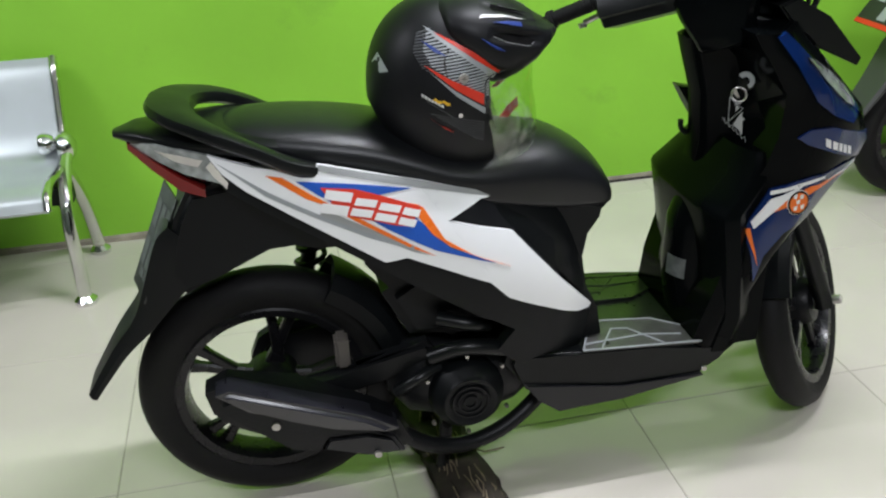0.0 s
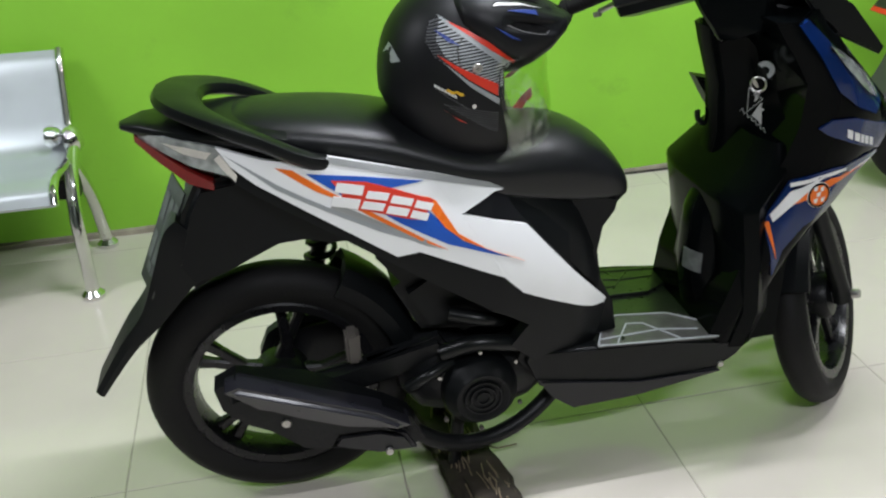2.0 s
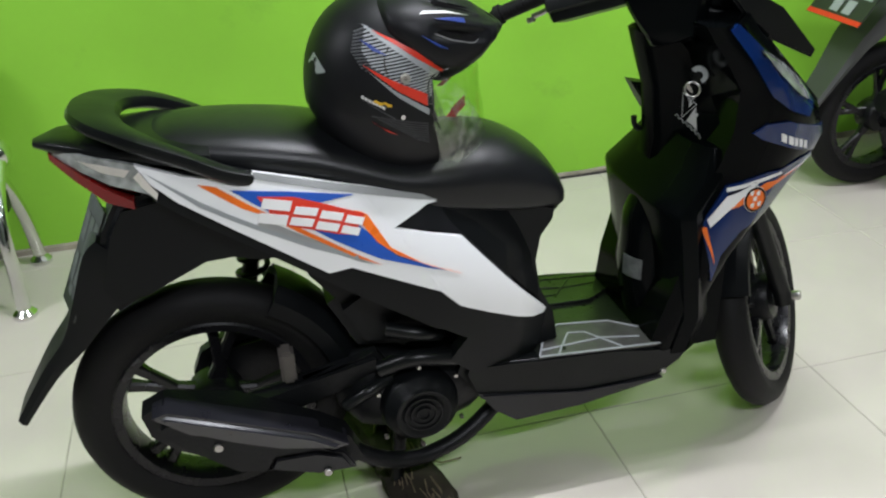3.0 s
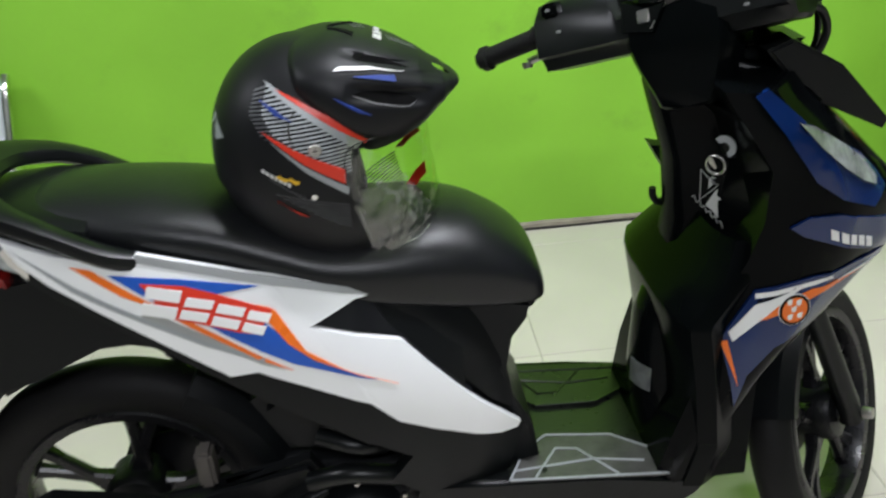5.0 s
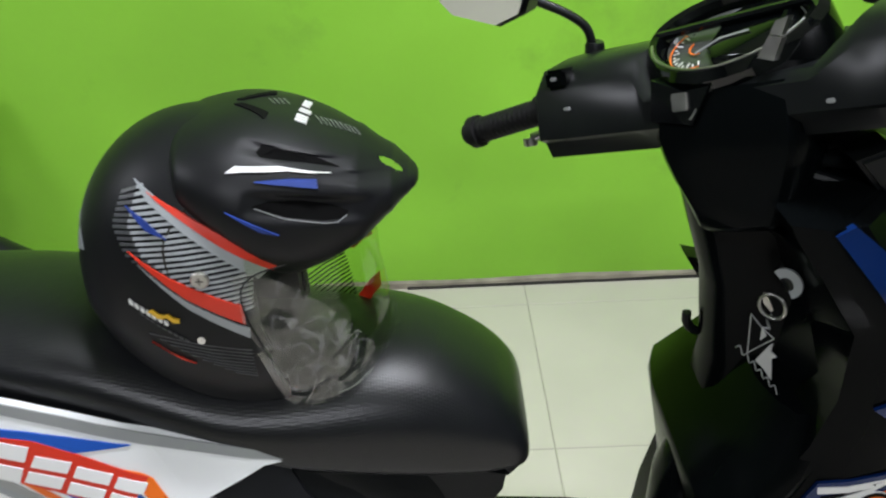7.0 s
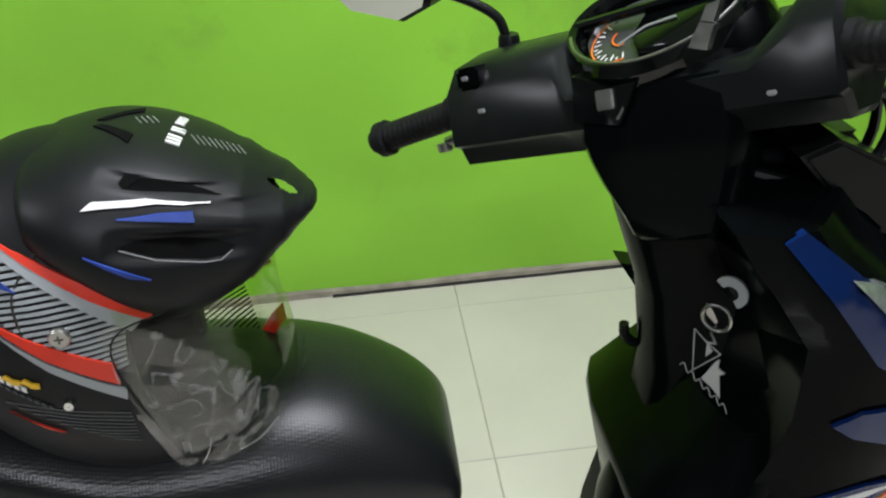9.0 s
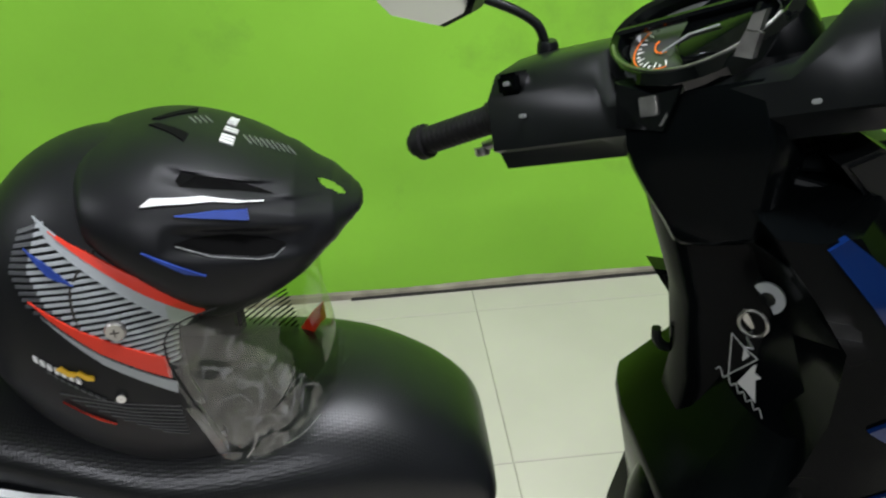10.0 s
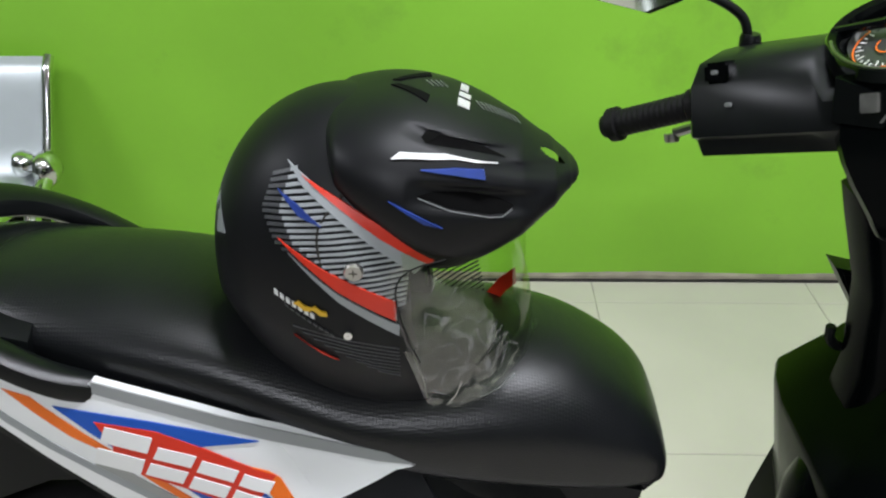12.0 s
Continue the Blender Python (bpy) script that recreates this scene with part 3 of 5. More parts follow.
for dx, dz in ((-.085, .05), (-.075, -.06), (.0, .098), (.075, .062), (.085, -.045), (0, -.096)):
    bm = bmesh.new()
    knob(bm, Matrix.Translation((-.448 + dx * .95, -.138, .274 + dz * .95)), .0045, .008, 10)
    part("cover_bolt", bm, STEEL if dz > 0 else TAN, engine)
bm = bmesh.new()
tube(bm, bend([(-.52, -.13, .37), (-.46, -.15, .395), (-.40, -.15, .385), (-.34, -.13, .36)]), .016)
part("engine_hose", bm, SATIN, engine)
bm = bmesh.new()
tube(bm, bend([(-.50, -.12, .34), (-.55, -.14, .33), (-.59, -.13, .30)]), .012)
part("engine_hose", bm, SATIN, engine)
bm = bmesh.new()
tube(bm, bend([(-.40, -.12, .42), (-.44, -.14, .44), (-.50, -.12, .45)]), .014)
part("engine_hose", bm, SATIN, engine)
bm = bmesh.new()
prism(bm, [(-.86, .315), (-.80, .325), (-.66, .345), (-.52, .395), (-.50, .36), (-.60, .315), (-.80, .27), (-.86, .275)], -.115, -.075, .01)
part("swing_arm", bm, IRON, scooter, "black swing arm")
bm = bmesh.new()
prism(bm, [(-.87, .29), (-.85, .335), (-.80, .365), (-.62, .37), (-.50, .36), (-.48, .25), (-.62, .215), (-.82, .225), (-.86, .25)], .065, .13, .02)
part("drive_casing", bm, IRON, scooter, "black belt drive casing")
bm = bmesh.new()
box(bm, -.70, -.672, -.10, -.06, .35, .42, .006)
part("arm_bracket", bm, TAN, scooter)
bm = bmesh.new()
tube(bm, [(-.755, .075, .38), (-.69, .075, .68)], .016)
shock = part("shock_absorber", bm, IRON, scooter, "rear shock absorber")
bm = bmesh.new()
tube(bm, [(-.74 + .048 * t + .028 * math.cos(t * 44), .075 + .028 * math.sin(t * 44), .43 + .22 * t) for t in [i / 90 for i in range(91)]], .006, 6)
part("spring", bm, BLACK, shock)
bm = bmesh.new()
rows = []
for k in range(9):
    a = radians(4 + k * 7)
    up = Vector((math.cos(a), 0, math.sin(a)))
    c = Vector((RX, 0, RZ)) + up * .288
    w = .062
    rows.append([c + up * dz + Vector((0, yy, 0)) for yy, dz in ((-w, -.05), (-w - .004, -.02), (-w * .7, .006), (0, .012), (w * .7, .006), (w + .004, -.02), (w, -.05), (w * .85, -.02), (0, .002), (-w * .85, -.02))])
rings(bm, rows)
part("inner_mudguard", bm, BLACK, scooter)
bm = bmesh.new()
prism(bm, [(-.60, .50), (-.50, .56), (-.40, .50), (-.36, .42), (-.44, .385), (-.55, .40)], -.10, .08, .02)
part("air_cleaner", bm, BLACK, scooter)
# added dark filler, keeps the gap behind the side panel black
bm = bmesh.new()
prism(bm, [(-.67, .655), (-.40, .57), (-.37, .42), (-.46, .37), (-.535, .42), (-.575, .50), (-.61, .58)], -.085, .095, .02, 3)
part("gap_filler", bm, BLACK, scooter)

# exhaust
bm = bmesh.new()
prism(bm, [(-.945, .396), (-.905, .414), (-.78, .362), (-.639, .300), (-.595, .268), (-.570, .212), (-.60, .198), (-.67, .203), (-.80, .258), (-.90, .312), (-.936, .350)], -.205, -.105, .030, 5)
muffler = part("muffler", bm, IRON, scooter, "black exhaust muffler")
bm = bmesh.new()
prism(bm, [(-.925, .408), (-.90, .415), (-.66, .312), (-.60, .272), (-.625, .268), (-.72, .300), (-.80, .335), (-.87, .362)], -.216, -.150, .012, 3)
part("heat_shield", bm, RIDGE, muffler, "black plastic heat shield")
bm = bmesh.new()
prism(bm, [(-.735, .275), (-.66, .272), (-.61, .252), (-.59, .215), (-.66, .218), (-.75, .250)], -.211, -.190, .006)
part("heat_shield", bm, SHIELD, muffler)
for x, y, z, r in ((-.827, -.204, .322, .009), (-.644, -.212, .224, .008)):
    bm = bmesh.new()
    knob(bm, Matrix.Translation((x, y, z)), r, .006)
    part("bolt", bm, STEEL, muffler)
bm = bmesh.new()
tube(bm, bend([(-.60, -.155, .225), (-.53, -.155, .175), (-.45, -.14, .150), (-.36, -.12, .165), (-.28, -.09, .21), (-.25, -.05, .25)]), .017)
part("exhaust_pipe", bm, IRON, scooter)

# centre stand
bm = bmesh.new()
for s in (-1, 1):
    tube(bm, [(-.48, s * .07, .17), (-.495, s * .085, .055)], .014)
tube(bm, [(-.48, -.09, .17), (-.48, .09, .17)], .014)
part("centre_stand", bm, IRON, scooter)

# footboard and belly
bm = bmesh.new()
prism(bm, [(-.36, .362), (-.211, .334), (-.05, .322), (.108, .309), (.125, .290), (.105, .262), (.059, .232), (-.03, .221), (-.119, .213), (-.256, .204), (-.30, .235), (-.33, .272), (-.37, .33)], -.150, .182, .014, 3)
part("footboard", bm, BOARD, scooter, "black lower fairing and footboard")
bm = bmesh.new()
prism(bm, [(-.335, .286), (-.122, .240), (.055, .246), (.062, .236), (-.119, .212), (-.256, .203), (-.30, .236)], -.157, -.146, .004)
part("belly_trim", bm, SHIELD, scooter)
bm = bmesh.new()
knob(bm, Matrix.Translation((.062, -.1495, .252)), .007, .005)
part("bolt", bm, STEEL, scooter)
bm = bmesh.new()


def mat_patch(bm, outline, dz, h):
    a = [bm.verts.new((x, y, .3335 - .078 * (x + .21) + dz)) for x, y in outline]
    b = [bm.verts.new((v.co.x, v.co.y, v.co.z + h)) for v in a]
    bm.faces.new(a[::-1])
    bm.faces.new(b)
    for i in range(len(a)):
        bm.faces.new((a[i], a[(i + 1) % len(a)], b[(i + 1) % len(a)], b[i]))


bm = bmesh.new()
mat_patch(bm, [(-.205, -.142), (.100, -.142), (.100, .172), (-.205, .172)], .0002, .0012)
part("deck", bm, DECK, scooter, "black deck of the footboard, tinted for the green wall's reflection")
# the far mat takes the deck's reflection tint
for s in (-1, 1):
    bm = bmesh.new()
    mat_patch(bm, [(-.207, s * .146), (.098, s * .146), (.055, s * .095), (-.02, s * .045), (-.13, s * .040), (-.172, s * .075)], .0015, .006)
    foot = part("foot_mat", bm, MAT_GREY if s < 0 else DECK, scooter, "worn grey ribbed foot mat")
    for line in ([(-.207, .146), (.098, .147)], [(-.207, .146), (-.172, .075), (-.13, .040)], [(-.165, .142), (-.120, .075), (-.085, .078), (-.030, .143)], [(-.195, .125), (-.060, .105), (.02, .115)], [(-.02, .046), (.055, .095), (.098, .146)], [(-.13, .040), (-.02, .046)]):
        bm = bmesh.new()
        tube(bm, [(x, s * y, .3412 - .078 * (x + .21)) for x, y in line], .0022, 6)
        part("mat_rib", bm, GREY if s < 0 else DECK, foot)

for x, y in ((-.150, -.125), (.060, -.118)):
    bm = bmesh.new()
    knob(bm, Matrix.Translation((x, y, .3395 - .078 * (x + .21))) @ Matrix.Rotation(radians(-90), 4, "X"), .007, .003, 14)
    part("mat_stud", bm, SATIN, scooter)

# front cowl and inner shield
bm = bmesh.new()
rows = []
for z in (.25, .30, .35, .40, .45, .50, .54, .58, .62, .66, .70, .73, .76, .80, .84, .87, .90, .93, .955):
    back, nose, _ = cowl_at(z)
    us = (0, .1, .2, .32, .45, .57, .7, .78, .85, .9, .95, 1)
    right = [(back + u * (nose - back), -cowl_y(back + u * (nose - back), z), z) for u in us]
    rows.append(right + [(x, -y, z) for x, y, z in reversed(right)])
rings(bm, rows)
cowl = part("front_cowl", bm, GLOSS, scooter, "gloss black front cowl and leg shield")
bm = bmesh.new()
rows = []
for z, x, w in ((.29, .075, .15), (.38, .088, .166), (.50, .075, .168), (.60, .058, .170), (.612, .060, .168), (.668, .110, .150), (.72, .135, .12)):
    rows.append([(x, -w, z), (x + .03, -w - .004, z), (x + .06, -w * .9, z), (x + .06, w * .9, z), (x + .03, w + .004, z), (x, w, z), (x - .012, w * .8, z), (x - .02, w * .5, z), (x - .02, -w * .5, z), (x - .012, -w * .8, z)])
rings(bm, rows)
part("leg_shield", bm, INNER, scooter, "black inner leg shield")
bm = bmesh.new()
rows = []
for z, x, w, d in ((.30, .05, .07, .04), (.42, .05, .07, .06), (.55, .065, .06, .06), (.70, .085, .05, .05), (.80, .075, .048, .06), (.88, .05, .05, .07), (.915, .04, .05, .07)):
    side = lerp(z, [.88, .94, 1.0], [-.145, -.11, -.05])
    xk = max(x + .02, lerp(z, [.55, .66, .72, .80, .86, .90, .96], [.09, .125, .140, .152, .140, .105, .04]))
    rows.append([(x + .015, .028 - w * .7, z), (xk, .020 - w, z), (xk + .02, side, z), (xk + .09, side, z), (xk + .09, .032 + w * 1.1, z), (x + .02, .032 + w, z), (x, .032 + w * .6, z), (x, .032 - w * .4, z)])
rings(bm, rows)
part("steering_cover", bm, INNER, scooter, "black steering column cover")
bm = bmesh.new()
prism(bm, [(.068, .795), (.13, .78), (.15, .72), (.11, .725), (.095, .75)], .085, .125, .005)
part("glove_pocket", bm, BLACK, scooter)

upper = [(.120, .950), (.137, .958), (.163, .936), (.198, .905), (.312, .832), (.345, .800), (.362, .775), (.328, .760), (.259, .793), (.215, .825), (.162, .898)]
brand = [(.190, .756), (.212, .772), (.263, .770), (.327, .745), (.430, .707), (.437, .682), (.400, .664), (.333, .692), (.255, .724), (.209, .743)]
lower = [(.155, .654), (.241, .670), (.337, .674), (.395, .668), (.400, .650), (.315, .636), (.249, .587), (.190, .560), (.150, .516), (.137, .458), (.113, .559), (.112, .586)]
lamp_shape = [(.181, .911), (.210, .899), (.262, .865), (.312, .829), (.338, .796), (.331, .790), (.300, .807), (.259, .837), (.214, .876)]
for s in (-1, 1):
    part("upper_panel", sheet(upper, cowl_y, s, .004, .008, 3), BLUE, cowl, "blue headlamp surround")
    part("nose_panel", sheet(brand, cowl_y, s, .005, .008, 3), BLUE, cowl, "blue nose panel with pale brand bar")
    part("lower_panel", sheet(lower, cowl_y, s, .004, .008, 3), BLUE, cowl, "blue lower panel with white and orange stripes")
    part("headlamp", sheet(lamp_shape, cowl_y, s, .010, .010, 3), CLEARLENS, cowl, "clear headlamp lens")
    if s < 0:
        for k in range(5):
            x0, zz = .247 + .0175 * k, .7505 - .0078 * k
            part("brand_bar", sheet([(x0, zz), (x0 + .0125, zz - .0055), (x0 + .0165, zz - .0225), (x0 + .004, zz - .017)], cowl_y, s, .0062, .0015, 1), PALE, cowl)
        for m, shape in ((PALE, [(.119, .591), (.156, .634), (.226, .656), (.201, .640), (.156, .605), (.125, .577)]), (PALE, [(.155, .650), (.269, .667), (.272, .661), (.155, .643)]), (PALE, [(.270, .650), (.330, .660), (.385, .660), (.330, .654)]),
                         (ORANGE, [(.156, .608), (.193, .632), (.239, .650), (.333, .655), (.245, .638), (.194, .616)]), (ORANGE, [(.108, .577), (.118, .578), (.137, .500)]),
                         (VENT, [(.158, .6395), (.226, .6605), (.226, .658), (.158, .6365)])):
            part("stripe", sheet(shape, cowl_y, s, .0057, .002), m, cowl)
        for name, m, r, lift in (("round_sticker", PALE, .0245, .0072), ("sticker_ring", VENT, .0235, .0080), ("sticker_face", ORANGE, .0195, .0088)):
            disc = [(.213 + r * math.cos(a), .622 + r * 1.02 * math.sin(a)) for a in [2 * math.pi * k / 20 for k in range(20)]]
            part(name, sheet(disc, cowl_y, s, lift, .0015, 1), m, cowl)
        for x0, z0 in ((.204, .636), (.218, .634), (.211, .624), (.206, .612), (.221, .613)):
            part("sticker_mark", sheet([(x0 - .004, z0 + .003), (x0 + .004, z0 + .005), (x0 + .003, z0 - .004), (x0 - .003, z0 - .004)], cowl_y, s, .0098, .0015, 1), PALE, cowl)

# front plate bracket
bm = bmesh.new()
for s in (-1, 1):
    a, b = sorted((s * .035, s * .085))
    prism(bm, [(.165, .985), (.20, .998), (.275, .957), (.355, .872), (.348, .858), (.25, .905), (.235, .93), (.20, .945)], a, b, .004)
prism(bm, [(.10, .97), (.17, .985), (.24, .985), (.20, .955)], -.04, .04, .004)
part("plate_bracket", bm, SATIN, scooter, "black front plate bracket")

# added black solid, stands in for the shaded void between neck and cowl
bm = bmesh.new()
rings(bm, [[(c + a * math.cos(2 * math.pi * k / 24), b * math.sin(2 * math.pi * k / 24), z) for k in range(24)] for z, c, a, b in ((.865, .235, .06, .12), (.88, .215, .08, .13), (.91, .175, .08, .118), (.935, .165, .06, .09), (.945, .165, .03, .05))])
part("void_filler", bm, INNER, scooter, "black filler in the dark void below the handlebar")

# ignition lock and keys
bm = bmesh.new()
face = Matrix.Translation((.150, -.040, .845)) @ Matrix.Rotation(radians(-70), 4, "Z")
turned(bm, [(.0005, -.012), (.022, -.012), (.027, -.008), (.028, .01)], face, 28)
part("ignition_lock", bm, SATIN, scooter)

bm = bmesh.new()
rings(bm, [[(x + r * .8 * math.cos(a) * (-1 if math.cos(a) > 0 else -.6), -.02 + r * math.sin(a), z) for a in [2 * math.pi * k / 28 for k in range(28)]] for x, z, r in ((.085, .30, .050), (.075, .36, .062), (.068, .45, .066), (.075, .55, .066), (.092, .60, .064), (.115, .64, .05))])
tunnel = part("centre_tunnel", bm, INNER, scooter, "rounded black bulge in the leg shield")
bm = bmesh.new()
rings(bm, [[(.068 - .0545 * math.cos(a) * k, -.02 + .0675 * math.sin(a) * k, z) for a in (-.95, -.7, -.45, -.2) for k in ((1.0,))] + [(.068 - .0545 * math.cos(a) * .97, -.02 + .0675 * math.sin(a) * .97, z) for a in (-.2, -.45, -.7, -.95)] for z in (.43, .455, .475)])
part("label", bm, PLATEMARK, tunnel, "dull grey worn label")
def facing(o, u, v):
    """A place beside o, to the right and up, on an upright plane turned towards the rear left."""
    return Vector((o[0] + .72 * u, o[1] - .69 * u, o[2] + v))


LOCK, CHARM = (.126, -.066, .845), (.100, -.094, .784)
arc = [radians(-62 + 210 * k / 20) for k in range(21)]
crescent = [(.0168 * math.cos(a), .0168 * math.sin(a)) for a in arc] + [(.0078 * math.cos(a), .0078 * math.sin(a) - .001) for a in reversed(arc)]
bm = bmesh.new()
rings(bm, [[facing(LOCK, u, v) + Vector((.69, .72, 0)) * d for u, v in crescent] for d in (0, .003)])
keys = part("lock_plate", bm, GREY, scooter, "pale crescent plate round the ignition lock")
bm = bmesh.new()
tube(bm, [facing(LOCK, -.007 + .014 * math.cos(a), -.026 + .014 * math.sin(a)) + Vector((-.006, -.006, 0)) for a in [2 * math.pi * k / 24 for k in range(25)]], .0019, 6)
ring = part("key_ring", bm, STEEL, keys, "split key ring with a small key")
bm = bmesh.new()
rings(bm, [[facing(LOCK, u, v) + Vector((-.005, -.005, 0)) * d for u, v in ((-.019, -.014), (-.012, -.020), (-.006, -.031), (-.008, -.034), (-.018, -.026))] for d in (.8, 1)])
part("key", bm, STEEL, ring)
bm = bmesh.new()
tube(bm, [facing(LOCK, -.010, -.041), facing(LOCK, -.014, -.050), facing(CHARM, .004, .028), facing(CHARM, -.004, .026)], .0012, 6)
for a, b in (((-.017, .037), (-.015, -.010)), ((-.015, -.010), (.010, .018)), ((.010, .018), (-.004, .026)), ((-.004, .026), (-.017, .037))):
    tube(bm, [facing(CHARM, *a), facing(CHARM, *b)], .0006, 6)
for shape in ([(-.006, -.016), (.006, .008), (.010, .012), (.009, .002), (.016, -.002), (.011, -.006), (.014, -.032), (.004, -.022)], [(-.004, .026), (.002, .018), (-.004, .010)]):
    rings(bm, [[facing(CHARM, u, v) + Vector((.69, .72, 0)) * d for u, v in shape] for d in (0, .0012)])
tube(bm, bend([facing(CHARM, -.028 + .0042 * k, -.006 - .0031 * k + (.004 if k % 2 else -.003)) for k in range(13)], 3), .0006, 6)
part("pendant", bm, SILVER, keys, "silver pendant charm on a chain")
bm = bmesh.new()
tube(bm, bend([(.12, .07, .70), (.085, .07, .70), (.072, .07, .712), (.070, .07, .728)]), .006, 8)
part("bag_hook", bm, BLACK, scooter)

# handlebar, turned with the fork
BAR = Matrix.Translation((.02, 0, 1.0)) @ Matrix.Rotation(STEER, 4, Vector((-math.sin(RAKE), 0, math.cos(RAKE))))
bar = new("handlebar")
bar.parent = scooter
bar["label"] = "black handlebar with cover, grips and instruments"


def loft_y(bm, m, rows):
    """Rings across the bar: (offset to the left, outline of (ahead, up))."""
    return rings(bm, [[m @ Vector((f, y, z)) for f, z in outline] for y, outline in rows])


bm = bmesh.new()
arm = [(.004, -.024), (-.004, -.006), (-.014, -.002), (-.009, .050), (.012, .074), (.060, .085), (.100, .088), (.122, .054), (.108, .000), (.065, -.028)]
hub = [(.004, -.024), (-.006, -.012), (-.016, -.002), (-.014, .026), (-.004, .036), (.050, .042), (.130, .066), (.185, .040), (.160, -.030), (.060, -.028)]


def scaled(outline, k):
    cx, cz = sum(p[0] for p in outline) / len(outline), sum(p[1] for p in outline) / len(outline)
    return [(cx + (x - cx) * k, cz + (z - cz) * k) for x, z in outline]


loft_y(bm, BAR, [(-.212, scaled(arm, .9)), (-.207, arm), (-.180, arm), (-.140, hub), (.030, hub), (.046, arm), (.173, arm), (.178, scaled(arm, .9))])
part("handlebar_cover", bm, SATIN, bar, "black handlebar cover")
# neck below the cover, narrowing towards the column
bm = bmesh.new()
rows = []
for z, f, left, right, deep in ((.030, -.012, .018, -.125, .10), (-.012, -.019, .020, -.127, .11), (-.034, -.017, .016, -.125, .11), (-.055, -.014, .010, -.117, .11), (-.085, -.010, -.002, -.105, .11), (-.106, -.008, -.009, -.095, .10), (-.112, -.002, -.014, -.088, .09)):
    rows.append([BAR @ Vector(p) for p in ((f + .010, left + .003, z), (f, left - .006, z), (f - .003, (left + right) / 2, z), (f, right + .008, z), (f + .012, right, z), (f + deep, right + .01, z), (f + deep, left - .01, z), (f + .05, left, z))])
rings(bm, rows)
part("neck_cover", bm, INNER, bar, "gloss black lower handlebar cover")
bm = bmesh.new()
panel = [(.016, .048), (.020, .006), (-.028, -.003), (-.050, .034), (-.020, .032)]
pc = (sum(p[0] for p in panel) / 5, sum(p[1] for p in panel) / 5)
rings(bm, [[BAR @ Vector((f + .10 * max(z, 0), pc[0] + (y - pc[0]) * k, pc[1] + (z - pc[1]) * k)) for y, z in panel] for f, k in ((.004, 1), (-.021, 1), (-.024, .95))])
part("dash_panel", bm, POLISHED, bar, "gloss black dash panel")
for shape, f in (([(-.025, .004), (-.0275, .0035), (-.051, .034), (-.0485, .035)], -.0215), ([(-.096, .052), (-.110, .047), (-.118, .066), (-.107, .070)], -.016), ([(-.107, .071), (-.117, .068), (-.124, .084), (-.113, .082)], -.012)):
    bm = bmesh.new()
    rings(bm, [[BAR @ Vector((f + d + .10 * max(z, 0) + .2 * (shape[0][0] - y), y, z)) for y, z in shape] for d in (.006, -.004)])
    part("trim_strip", bm, STEEL, bar, "silver trim beside the dial")
for s in (-1, 1):
    bm = bmesh.new()
    ts = [0, .12, .14] + [.16 + .7 * k / 48 for k in range(49)] + [.87, .96, .98, 1.04]
    pts = [BAR @ Vector((.012 - .016 * t, s * ((.172 if s > 0 else .205) + .118 * t), .032 - .016 * t)) for t in ts]
    tube(bm, pts, .016, 16, [.019, .019, .0155] + [.0153 + .0006 * (k % 4 in (1, 2)) for k in range(49)] + [.020, .020, .015, .013])
    part("grip", bm, RUBBER, bar, "black rubber handlebar grip")
    bm = bmesh.new()
    tube(bm, [BAR @ Vector(p) for p in (((.07, .16, .010), (.060, .20, .006), (.045, .235, -.002)) if s > 0 else ((.07, -.20, .010), (.060, -.24, .006), (.045, -.275, -.002)))], .006, 8)
    knob(bm, BAR @ Matrix.Translation((.045, .238 if s > 0 else -.278, -.002)) @ Matrix.Rotation(radians(90), 4, "X"), .009, .01)
    part("brake_lever", bm, STEEL, bar, "silver brake lever")

# switches, badge and instruments on the cover
bm = bmesh.new()
box(bm, -.012, .022, .128, .156, .052, .074, .004)
bm.transform(BAR)
part("switch", bm, POLISHED, bar)
for y, z, f in ((.142, .064, -.014), (.128, .030, -.016), (-.158, .006, -.016)):
    bm = bmesh.new()
    box(bm, f, f + .004, y - .004, y + .004, z - .0022, z + .0022, .001)
    bm.transform(BAR)
    part("switch_mark", bm, SILVER, bar)
bm = bmesh.new()
box(bm, -.002, .003, -.0088, .0088, -.0088, .0088, .001)
bm.transform(BAR @ Matrix.Translation((-.023, -.017, .022)) @ Matrix.Rotation(radians(6), 4, "Y"))
part("badge", bm, STEEL, bar, "small square silver badge")
DASH = BAR @ Matrix.Translation((.048, -.042, .069)) @ Matrix.Rotation(radians(-34), 4, "Y") @ Matrix.Diagonal((.95, .84, 1, 1))


def dish(bm, rows):
    return rings(bm, [[DASH @ Vector((rx * math.cos(a), ry * math.sin(a) * (1 + .12 * math.cos(a)), z)) for a in [2 * math.pi * k / 40 for k in range(40)]] for rx, ry, z in rows])


